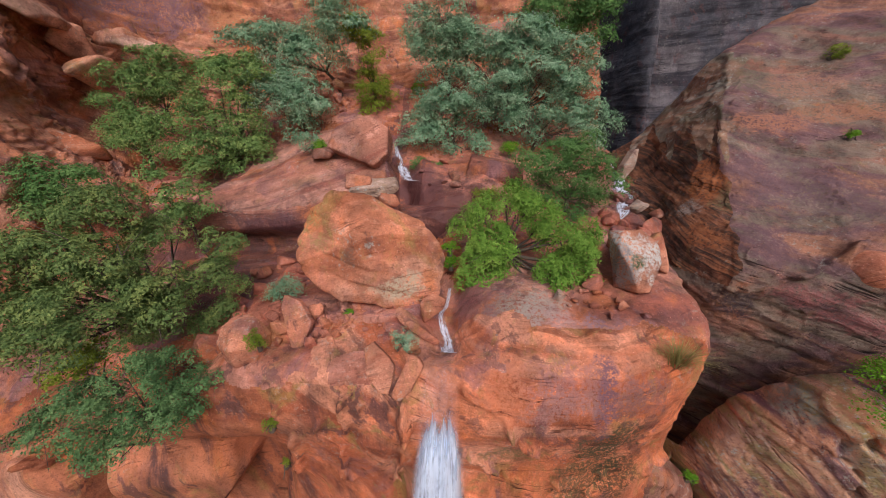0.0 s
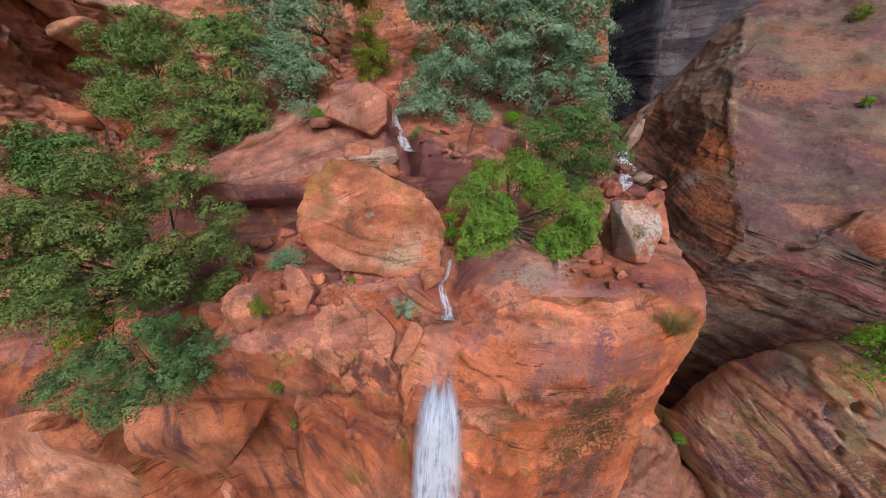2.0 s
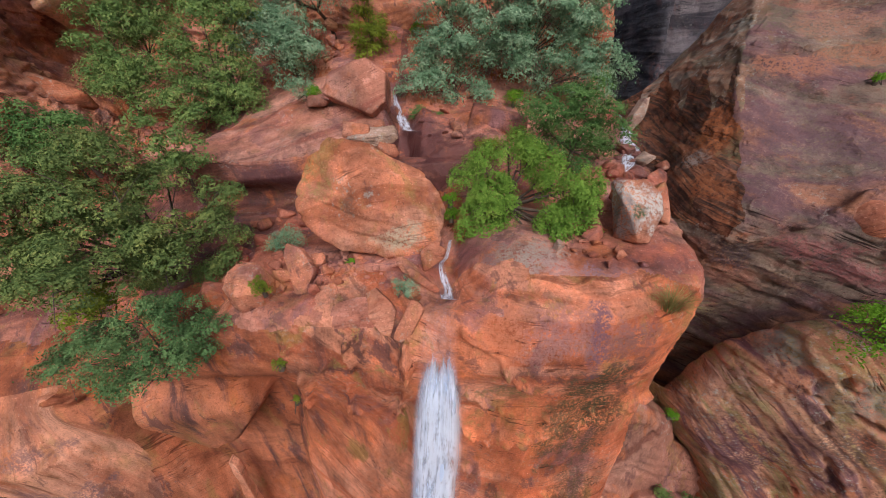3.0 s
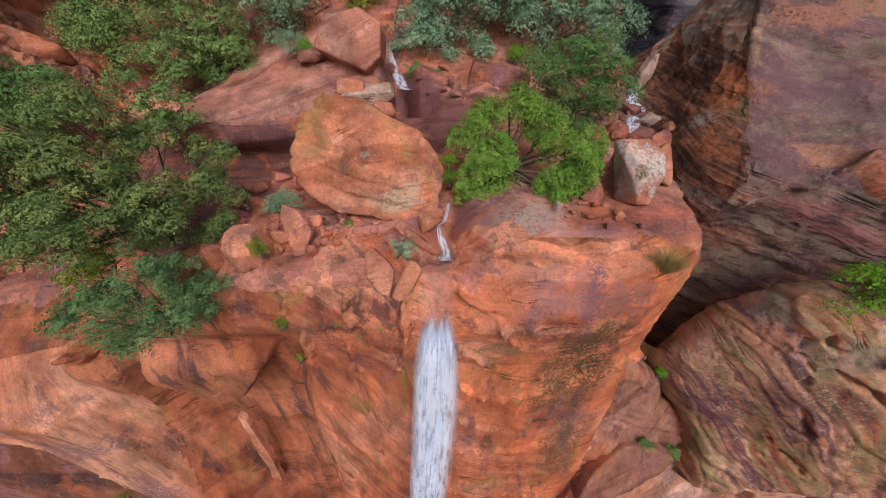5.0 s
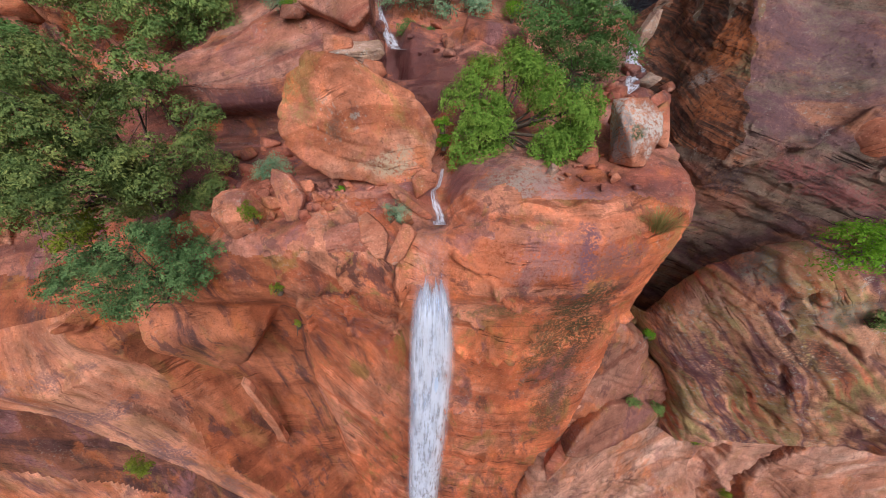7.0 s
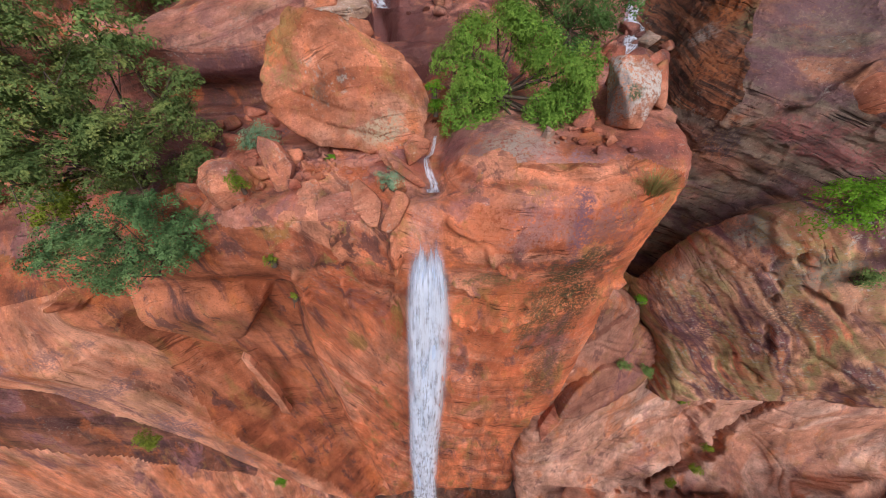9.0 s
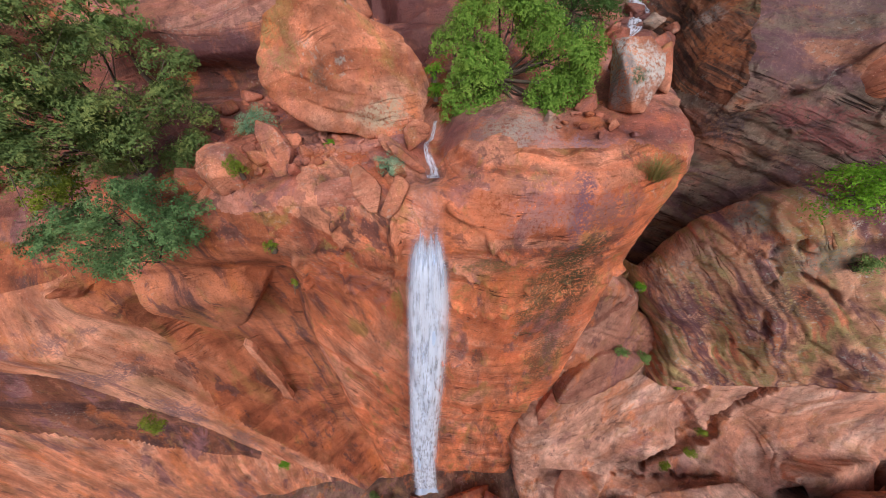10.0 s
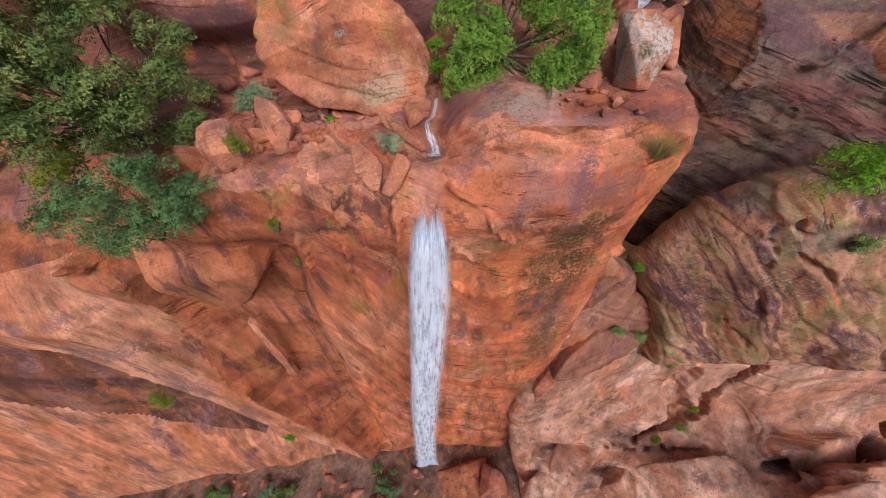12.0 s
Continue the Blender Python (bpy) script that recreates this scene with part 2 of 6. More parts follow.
    scaled.operation = "SCALE"
    nt.links.new(col, scaled.inputs[0])
    nt.links.new(tone.outputs[0], scaled.inputs["Scale"])
    col = scaled.outputs[0]
    frayed = noise_at(nt, place, 1.7, 5, 0.72)
    broken = noise_at(nt, place, 12.0, 6, 0.8)
    gloss = None
    for centre, radii, colour, strength, wet in marks:
        mp = nt.nodes.new("ShaderNodeMapping")
        mp.inputs["Scale"].default_value = tuple(1 / r for r in radii)
        mp.inputs["Location"].default_value = tuple(-c / r for c, r in zip(centre, radii))
        nt.links.new(place, mp.inputs[0])
        far = nt.nodes.new("ShaderNodeVectorMath")
        far.operation = "LENGTH"
        nt.links.new(mp.outputs[0], far.inputs[0])
        ragged = nt.nodes.new("ShaderNodeMath")
        ragged.operation = "MULTIPLY_ADD"
        nt.links.new(frayed, ragged.inputs[0])
        ragged.inputs[1].default_value = 2.6
        nt.links.new(far.outputs["Value"], ragged.inputs[2])
        mask = ranged(nt, ragged.outputs[0], 2.25, 1.75)
        if wet:
            if gloss:
                both = nt.nodes.new("ShaderNodeMath")
                both.operation = "MAXIMUM"
                nt.links.new(gloss, both.inputs[0])
                nt.links.new(mask, both.inputs[1])
            gloss = both.outputs[0] if gloss else mask
            col = mixed(nt, col, colour, product(nt, mask, strength))
        else:
            col = mixed(nt, col, colour, product(nt, product(nt, mask, ranged(nt, broken, 0.42, 0.52)), strength))
    nt.links.new(col, bsdf.inputs["Base Color"])
    bsdf.inputs["Roughness"].default_value = rough
    if gloss:
        nt.links.new(ranged(nt, gloss, 0.0, 1.0, 0.3 - rough), bsdf.inputs["Roughness"])
        nt.nodes[-1].inputs[3].default_value, nt.nodes[-1].inputs[4].default_value = rough, 0.32
    bsdf.inputs["Specular IOR Level"].default_value = 0.3
    total = nt.nodes.new("ShaderNodeMath")
    total.operation = "MULTIPLY_ADD"
    nt.links.new(thin, total.inputs[0])
    total.inputs[1].default_value = 0.45
    nt.links.new(mid, total.inputs[2])
    grain = nt.nodes.new("ShaderNodeMath")
    grain.operation = "MULTIPLY_ADD"
    nt.links.new(fine, grain.inputs[0])
    grain.inputs[1].default_value = 0.4
    nt.links.new(total.outputs[0], grain.inputs[2])
    cut = nt.nodes.new("ShaderNodeMath")
    cut.operation = "MULTIPLY_ADD"
    nt.links.new(seam, cut.inputs[0])
    cut.inputs[1].default_value = -0.5
    nt.links.new(grain.outputs[0], cut.inputs[2])
    b = node(nt, "ShaderNodeBump", Strength=bump, Distance=0.16)
    nt.links.new(cut.outputs[0], b.inputs["Height"])
    nt.links.new(b.outputs[0], bsdf.inputs["Normal"])
    return m


# stains, lichen, wet places and painted shade: centre, reach, colour, strength, wet
BOULDER_MARKS = [
    ((-1.1, 7.5, 31.15), (0.65, 0.6, 0.42), (0.50, 0.41, 0.28), 0.8, False), ((-1.45, 7.4, 31.05), (0.7, 0.6, 0.4), (0.50, 0.40, 0.27), 0.6, False),
    ((-3.4, 8.4, 32.1), (0.8, 0.9, 1.2), (0.36, 0.24, 0.09), 0.8, False), ((-2.4, 7.5, 31.85), (0.3, 0.3, 0.45), (0.16, 0.10, 0.07), 0.6, False), ((-1.5, 8.5, 32.2), (0.4, 0.4, 0.4), (0.45, 0.36, 0.30), 0.5, False)]
CRAG_MARKS = [
    ((-14.6, 19.4, 40.9), (3.2, 2.0, 1.5), (0.21, 0.11, 0.13), 0.9, False), ((-17.3, 18.0, 41.0), (2.4, 2.0, 1.4), (0.23, 0.12, 0.13), 0.85, False), ((-11.2, 20.0, 40.6), (1.8, 1.2, 1.2), (0.58, 0.26, 0.12), 0.7, False),
    ((-14.6, 9.5, 34.2), (2.2, 2.0, 1.8), (0.17, 0.085, 0.075), 0.4, False), ((-6.0, 20.6, 41.0), (3.0, 1.4, 1.0), (0.52, 0.22, 0.11), 0.7, False), ((3.5, 20.8, 40.5), (2.0, 1.4, 1.6), (0.36, 0.24, 0.22), 0.8, False)]
RED_MARKS = [
    ((3.9, 5.3, 28.2), (0.9, 1.2, 2.0), (0.075, 0.06, 0.03), 0.9, False), ((4.6, 5.6, 25.5), (0.7, 1.2, 3.0), (0.09, 0.06, 0.03), 0.85, False), ((2.7, 5.1, 29.9), (1.8, 1.2, 0.7), (0.40, 0.19, 0.17), 0.6, False), ((1.2, 5.0, 29.7), (0.8, 1.0, 0.9), (0.62, 0.22, 0.11), 0.7, False),
    ((3.5, 5.6, 26.4), (1.0, 1.6, 3.6), (0.085, 0.07, 0.03), 0.8, False), ((4.6, 5.9, 21.0), (1.1, 1.6, 4.0), (0.10, 0.07, 0.035), 0.7, False), ((1.6, 5.2, 28.0), (1.0, 0.8, 0.5), (0.20, 0.16, 0.06), 0.7, False),
    ((3.35, 5.0, 29.6), (0.3, 0.9, 1.2), (0.19, 0.10, 0.125), 0.85, False), ((4.2, 5.0, 29.6), (0.9, 0.9, 0.8), (0.28, 0.12, 0.10), 0.7, False), ((2.4, 4.9, 29.6), (0.9, 0.7, 0.6), (0.40, 0.20, 0.17), 0.6, False)]
LEDGE_MARKS = [
    # first mark: wet stone plus shade painted into the block's undercut foot
    ((-5.6, 10.5, 31.4), (2.6, 0.9, 1.0), (0.11, 0.045, 0.05), 0.85, True),
    ((1.6, 6.35, 30.85), (1.3, 0.9, 0.9), (0.33, 0.27, 0.21), 0.8, False), ((2.4, 6.4, 31.0), (0.9, 0.8, 0.7), (0.40, 0.33, 0.27), 0.7, False),
    ((3.4, 5.5, 30.7), (0.4, 1.1, 0.9), (0.19, 0.11, 0.15), 0.9, False), ((2.7, 5.8, 30.8), (1.0, 0.9, 0.6), (0.42, 0.24, 0.22), 0.6, False), ((4.2, 5.6, 30.8), (0.8, 0.8, 0.6), (0.30, 0.15, 0.15), 0.7, False),
    ((-1.0, 12.4, 32.9), (1.7, 2.4, 1.6), (0.13, 0.05, 0.05), 0.85, True), ((0.4, 11.6, 32.4), (2.2, 2.2, 1.4), (0.12, 0.045, 0.04), 0.85, True),
    ((0.7, 7.2, 30.7), (0.9, 1.5, 0.8), (0.20, 0.085, 0.09), 0.7, True), ((-2.4, 15.0, 34.4), (0.9, 2.0, 1.2), (0.15, 0.06, 0.07), 0.7, True), ((7.2, 12.2, 32.5), (1.6, 3.0, 1.4), (0.15, 0.065, 0.06), 0.7, True)]
WALL_MARKS = [
    ((10.7, 13.6, 36.9), (0.8, 1.1, 1.0), (0.45, 0.16, 0.06), 0.8, False), ((11.1, 12.6, 36.7), (1.1, 1.2, 1.2), (0.17, 0.14, 0.09), 0.8, False), ((12.2, 11.9, 36.5), (1.4, 1.3, 0.8), (0.44, 0.22, 0.14), 0.7, False),
    ((10.3, 10.5, 35.2), (1.6, 1.0, 0.5), (0.45, 0.19, 0.11), 0.8, False), ((12.5, 10.3, 35.5), (2.4, 1.1, 0.5), (0.45, 0.20, 0.11), 0.7, False), ((9.4, 9.1, 33.7), (1.7, 1.4, 1.1), (0.18, 0.105, 0.115), 0.6, False),
    ((10.3, 8.2, 33.2), (1.8, 1.3, 0.9), (0.18, 0.105, 0.115), 0.6, False), ((8.0, 7.4, 32.3), (1.0, 1.0, 0.8), (0.16, 0.085, 0.09), 0.8, False), ((8.8, 6.6, 31.2), (1.4, 0.7, 0.35), (0.33, 0.12, 0.11), 0.8, False),
    # the mark at (9.0, 7.4, 29.1) paints the slot's shade on the wall foot
    ((10.3, 6.4, 30.6), (1.6, 0.8, 0.4), (0.33, 0.12, 0.11), 0.8, False), ((8.9, 7.0, 30.1), (0.9, 0.6, 0.4), (0.38, 0.22, 0.13), 0.5, False), ((9.0, 7.4, 29.1), (3.8, 2.0, 1.4), (0.10, 0.077, 0.077), 0.15, False), ((7.6, 7.4, 30.8), (0.7, 0.8, 0.9), (0.11, 0.075, 0.08), 0.85, False)]
CHANNEL_MARKS = [
    ((8.15, 9.6, 33.4), (0.7, 1.2, 1.0), (0.42, 0.13, 0.04), 0.8, False), ((7.3, 8.25, 32.2), (0.5, 0.7, 0.7), (0.42, 0.14, 0.05), 0.7, False),
    ((8.2, 8.8, 33.1), (0.45, 0.5, 1.6), (0.17, 0.14, 0.07), 0.8, False), ((7.55, 9.5, 32.7), (0.3, 0.5, 0.6), (0.36, 0.30, 0.26), 0.7, False)]
SHOULDER_MARKS = [
    ((7.95, 5.3, 29.1), (0.9, 0.9, 0.7), (0.27, 0.27, 0.22), 0.8, False), ((9.4, 4.55, 28.5), (1.0, 0.7, 0.8), (0.25, 0.25, 0.20), 0.7, False), ((8.4, 4.8, 29.6), (1.0, 0.7, 0.5), (0.47, 0.21, 0.11), 0.8, False),
    ((8.1, 5.3, 28.2), (0.7, 0.7, 0.8), (0.50, 0.22, 0.12), 0.7, False), ((10.4, 4.15, 27.6), (1.2, 0.7, 0.9), (0.48, 0.24, 0.15), 0.7, False), ((10.1, 4.4, 26.8), (1.2, 0.7, 0.8), (0.15, 0.09, 0.07), 0.8, False),
    ((9.2, 5.7, 24.5), (1.4, 1.1, 2.2), (0.15, 0.07, 0.08), 0.85, False), ((7.6, 5.7, 27.7), (0.8, 0.8, 1.0), (0.45, 0.25, 0.19), 0.7, False), ((12.5, 4.3, 22.6), (2.6, 0.9, 0.6), (0.50, 0.22, 0.10), 0.7, False)]
SLAB_MARKS = [
    ((-13.2, 5.4, 22.3), (2.4, 1.2, 0.8), (0.20, 0.12, 0.13), 0.8, False), ((-12.0, 5.4, 18.2), (0.9, 1.2, 2.2), (0.21, 0.125, 0.135), 0.85, False), ((-11.0, 5.4, 14.0), (0.7, 1.2, 2.0), (0.22, 0.13, 0.13), 0.7, False), ((-13.0, 5.6, 24.6), (1.6, 1.2, 0.4), (0.22, 0.13, 0.13), 0.7, False)]
RED = sandstone("red_sandstone", (0.64, 0.20, 0.085), (0.66, 0.285, 0.17), (0.50, 0.135, 0.055), 0.4, 0.35, 0.7, 0.75, (0.05, 0.03, 0), lines=1.1, swirl=0.45, marks=RED_MARKS, trough=(3.2, 0.06), tall=True)
RUST = sandstone("streaked_red_sandstone", (0.60, 0.185, 0.08), (0.62, 0.265, 0.155), (0.42, 0.115, 0.05), 0.8, 0.3, 0.9, 0.6, (0.1, -0.75, 0), lines=0.75, cover=0.46, swirl=0.6, tall=True)
PINK = sandstone("pink_sandstone", (0.54, 0.285, 0.195), (0.63, 0.40, 0.30), (0.45, 0.20, 0.12), 0.5, 0.3, 0.3, 0.5, (0.1, 0.4, 0), lines=0.45, swirl=0.6, tall=True)
SLAB = sandstone("slab_sandstone", (0.60, 0.235, 0.125), (0.66, 0.33, 0.21), (0.47, 0.165, 0.085), 0.3, 0.3, 0.3, 0.85, (0, -1.15, 0), lines=0.2, swirl=0.5, marks=SLAB_MARKS, tall=True)
LEDGE = sandstone("ledge_sandstone", (0.46, 0.165, 0.10), (0.52, 0.245, 0.175), (0.33, 0.10, 0.062), 0.55, 0.35, 0.35, 0.8, rough=0.6, lines=0.18, marks=LEDGE_MARKS, swirl=0.7)
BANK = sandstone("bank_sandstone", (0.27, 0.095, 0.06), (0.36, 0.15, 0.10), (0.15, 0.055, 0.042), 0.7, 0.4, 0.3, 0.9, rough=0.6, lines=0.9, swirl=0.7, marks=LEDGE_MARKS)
BLOCK = sandstone("pinkish_block_sandstone", (0.43, 0.18, 0.115), (0.50, 0.25, 0.18), (0.30, 0.10, 0.065), 0.3, 0.4, 0.3, 0.5, (0.5, 0.4, 0), lines=0.9, swirl=0.5, rough=0.75)
PALE = sandstone("pale_grey_sandstone", (0.40, 0.27, 0.2), (0.5, 0.37, 0.29), (0.3, 0.18, 0.13), 0.2, 1.0, 0.3, 0.2, cover=0.42)
# varnish and the shade under the slab, both painted as one dark brown
UNDER = sandstone("varnished_shade_sandstone", (0.20, 0.072, 0.04), (0.30, 0.125, 0.075), (0.09, 0.04, 0.035), 0.6, 0.3, 0.4, 0.95, (0, -0.4, 0), lines=0.2, swirl=0.6, tall=True)
GULLY = sandstone("gully_sandstone", (0.33, 0.145, 0.095), (0.42, 0.22, 0.155), (0.22, 0.085, 0.055), 0.5, 0.5, 0.4, 0.6, (0.1, 0.4, 0), lines=0.4, swirl=0.6, tall=True)
LOOSE = sandstone("loose_stone_sandstone", (0.53, 0.205, 0.115), (0.58, 0.29, 0.19), (0.40, 0.135, 0.075), 0.3, 0.5, 0.4, 0.5, (0.5, 0.3, 0), lines=0.3)
SHOULDER = sandstone("mottled_sandstone", (0.33, 0.15, 0.095), (0.47, 0.26, 0.18), (0.17, 0.078, 0.06), 0.7, 0.95, 0.8, 0.8, (0, -0.84, 0), bump=0.5, lines=0.0, cover=0.44, marks=SHOULDER_MARKS, swirl=0.6, thick=1.0,
                     bands=[(0.33, 0.33, 0.29), (0.22, 0.09, 0.07), (0.66, 0.27, 0.13), (0.17, 0.085, 0.10), (0.64, 0.34, 0.20), (0.36, 0.29, 0.12), (0.54, 0.18, 0.09)])
WALL = sandstone("banded_wall_sandstone", (0.26, 0.12, 0.085), (0.35, 0.18, 0.13), (0.15, 0.072, 0.06), 0.85, 0.5, 0.8, 0.5, (0, -0.3, 0), lines=1.1, bump=0.9, glow=0.6, marks=WALL_MARKS, swirl=0.5, thick=0.6,
                 bands=[(0.40, 0.19, 0.115), (0.19, 0.12, 0.125), (0.31, 0.14, 0.095), (0.24, 0.19, 0.14), (0.18, 0.10, 0.105), (0.44, 0.20, 0.115)])
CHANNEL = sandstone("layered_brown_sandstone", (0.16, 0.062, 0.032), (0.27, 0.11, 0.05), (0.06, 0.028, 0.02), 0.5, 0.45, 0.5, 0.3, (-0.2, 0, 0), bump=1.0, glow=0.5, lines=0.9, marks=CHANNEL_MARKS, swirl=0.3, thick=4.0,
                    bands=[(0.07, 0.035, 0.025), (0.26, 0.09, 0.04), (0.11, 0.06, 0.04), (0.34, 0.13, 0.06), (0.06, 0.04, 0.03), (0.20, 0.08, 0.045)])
RIM = sandstone("lichened_rim_sandstone", (0.30, 0.17, 0.10), (0.36, 0.27, 0.19), (0.20, 0.09, 0.05), 0.5, 1.0, 0.9, 0.4, (0, -0.3, 0), glow=0.7, cover=0.4, swirl=0.5, thick=0.7,
                bands=[(0.24, 0.22, 0.17), (0.46, 0.18, 0.08), (0.20, 0.17, 0.11), (0.30, 0.16, 0.10), (0.26, 0.25, 0.20)])
CRAG = sandstone("rough_red_sandstone", (0.47, 0.175, 0.085), (0.56, 0.26, 0.16), (0.28, 0.10, 0.06), 0.9, 0.4, 0.4, 0.5, (0.6, 0.2, 0), lines=0.4, marks=CRAG_MARKS)
# the dark grey base colour carries the wall's shade
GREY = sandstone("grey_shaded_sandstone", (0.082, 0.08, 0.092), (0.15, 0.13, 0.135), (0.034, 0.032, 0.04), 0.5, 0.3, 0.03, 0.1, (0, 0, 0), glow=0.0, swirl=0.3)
BOULDER = sandstone("boulder_sandstone", (0.54, 0.2, 0.105), (0.58, 0.285, 0.18), (0.40, 0.13, 0.06), 0.2, 0.7, 0.6, 0.25, (0.5, 0.3, 0), lines=0.1, marks=BOULDER_MARKS)
DEEP = sandstone("deep_red_sandstone", (0.40, 0.125, 0.055), (0.46, 0.17, 0.085), (0.27, 0.08, 0.036), 0.8, 0.2, 0.4, 0.25, lines=0.5, swirl=0.5, marks=LEDGE_MARKS, tall=True)
SOIL = sandstone("rubble_soil", (0.17, 0.09, 0.06), (0.25, 0.15, 0.11), (0.1, 0.055, 0.042), 0.4, 0.7, 0.3, 0.6)


# ---- the gorge: cliff face and terrace in one lofted sheet ----
XS = np.array([-60, -28, -18, -14, -9, -5, -2.5, 0, 2, 4, 6.0, 6.3])
LIP_Y = np.array([5, 6.6, 6.6, 6.4, 5.9, 5.5, 5.2, 5.2, 5.0, 5.1, 6.0, 8.2])
LIP_Z = np.array([28, 27, 26.3, 26.2, 27.6, 29.6, 29.9, 30.0, 30.1, 30.2, 30.5, 29.8])
levels = [
    (-0.04, [-6, 3.0, 4.6, 5.0, 5.4, 5.6, 6.0, 6.0, 6.1, 5.9, 6.0, 8.5]),
    (0.14, [-3, 4.0, 5.4, 5.8, 6.2, 6.3, 6.5, 6.6, 6.6, 6.5, 6.2, 8.5]),
    (0.30, [0, 5.0, 6.0, 6.4, 6.8, 6.7, 6.7, 6.8, 6.8, 6.7, 6.4, 8.5]),
    (0.54, [2, 6.0, 6.7, 6.8, 7.0, 6.8, 6.5, 6.4, 6.4, 6.4, 6.3, 8.5]),
    (0.74, [4, 6.5, 6.8, 6.8, 6.9, 6.6, 6.1, 5.9, 6.0, 6.0, 6.2, 8.5]),
    (0.87, [4.5, 6.6, 6.8, 6.6, 6.4, 6.1, 5.7, 5.5, 5.5, 5.6, 6.1, 8.4]),
    (0.955, [4.7, 6.4, 6.4, 6.1, 5.7, 5.4, 5.1, 5.0, 4.9, 5.0, 5.9, 8.3]),
]
shelves = [
    ([7, 7.4, 7.4, 7.4, 6.8, 6.3, 5.9, 5.9, 5.7, 5.7, 6.7, 8.4], [30, 28, 27.3, 27.4, 28.8, 29.9, 30.2, 30.2, 30.6, 30.8, 31.1, 30.5]),
    ([9, 9, 9, 9, 8, 7.4, 7.0, 6.9, 6.9, 6.9, 7.4, 8.9], [31, 29, 28.6, 28.8, 29.6, 30.1, 30.4, 30.5, 31.0, 31.1, 31.3, 31.0]),
    ([11, 11, 11, 11, 10, 9.4, 9.3, 9.2, 9.2, 9.2, 9.0, 9.9], [33, 31, 30.6, 30.6, 30.6, 30.5, 30.7, 31.2, 31.2, 31.3, 31.5, 31.4]),
    ([13, 13, 13, 13, 11.6, 10.9, 10.9, 10.8, 10.8, 11, 11, 11.4], [34, 33, 32, 31.8, 31.4, 31.3, 31.3, 31.6, 31.9, 32.2, 32.1, 32.0]),
    ([17, 17, 17, 16.5, 15.4, 14.8, 14.6, 14.4, 14.8, 15, 15, 15.4], [36, 35, 34.5, 34.5, 34, 34.4, 34.4, 33.4, 33.8, 33.6, 33.3, 33.1]),
    ([22, 22, 22, 22, 20.6, 20, 20, 20, 20, 20, 19.6, 20], [40, 39, 38.5, 38, 37.6, 37.6, 37.6, 37.2, 37.2, 37, 35, 34]),
]
rows = [np.stack([XS, y, k * LIP_Z], -1) for k, y in levels] + [np.stack([XS, LIP_Y, LIP_Z], -1)]
for k, (y, z) in enumerate(shelves):
    x = XS.copy()
    x[-2:] += (0.0, 0.1, 0.3, 1.1, 2.0, 2.5)[k]
    x[-1] += (0.1, 0.2, 0.4, 0.6, 1.0, 1.1)[k]
    rows.append(np.stack([x, y, z], -1))
cage = np.array(rows)


def dense(stations, spans):
    """Fractional places along the cage: how many steps lie in each span."""
    return np.concatenate([np.linspace(i, i + 1, n, endpoint=False) for i, n in enumerate(spans)] + [[len(spans)]])


us = dense(XS, [30, 40, 48, 78, 66, 42, 42, 34, 34, 36, 30])
vs = dense(cage, [30, 40, 70, 66, 60, 40, 26, 22, 30, 40, 40, 46, 40])
sheet = spline(spline(cage, vs).transpose(1, 0, 2), us).transpose(1, 0, 2)
x, y, z = sheet[..., 0], sheet[..., 1], sheet[..., 2]
# leaning slab between the upper crease and its undercut lower edge
xa = np.interp(z, [-1, 0, 8.3, 13.9, 18.5, 21.2, 25.4, 27], [-4.4, -4.7, -7.5, -8.9, -10.1, -10.7, -10.7, -11.5])
xb = np.interp(z, [-1, 0.1, 5.4, 9.6, 13.5, 17, 20.7, 23.2, 24.2, 24.9, 26], [-4.2, -4.6, -7.8, -10.6, -11.8, -12.7, -13.6, -14.2, -15.1, -18, -26])
joint = np.interp(z, [0, 10.7, 22.5, 28.9], [-4.6, -5.5, -5.2, -3.8])
wob = 0.35 * fbm(drawn_down(sheet), 2.5, 3, 4)
face = step(z, -0.5, 1.5) * (1 - step(z, 26.0, 28.5)) * step(6.4 - x, 0, 0.5)
inside = step(xa - x + 0.5 * wob, -0.2, 0.2) * step(x - xb + 0.4 * wob, -0.1, 0.3)
wedge = np.clip((xa - x) / np.maximum(xa - xb, 0.8), 0, 1.1)
below = step(xb - x - 0.4 * wob, -0.1, 0.3)
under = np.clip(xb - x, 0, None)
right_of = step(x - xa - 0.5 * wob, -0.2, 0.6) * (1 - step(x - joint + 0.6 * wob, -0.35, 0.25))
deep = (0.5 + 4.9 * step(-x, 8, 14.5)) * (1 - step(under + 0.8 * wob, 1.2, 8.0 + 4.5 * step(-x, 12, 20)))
y = y - face * (inside * (0.1 + 1.25 * step(wedge + 0.12 * wob, 0.05, 0.5) + 0.2 * wedge) - deep * below - 0.9 * right_of)
# tongue-shaped block with a sharp underside, left of the joint
low = np.interp(x, [-9.4, -8.7, -8.2, -7.6, -6.65, -5.9, -5.3], [27.0, 25.5, 24.4, 23.65, 24.3, 25.3, 26.2])
y = y - 1.25 * step(z - low + 0.25 * wob, 0, 0.2) * (1 - step(z, 26.0, 27.6)) * step(x, -9.4, -8.6) * (1 - step(x, -6.2, -5.2))
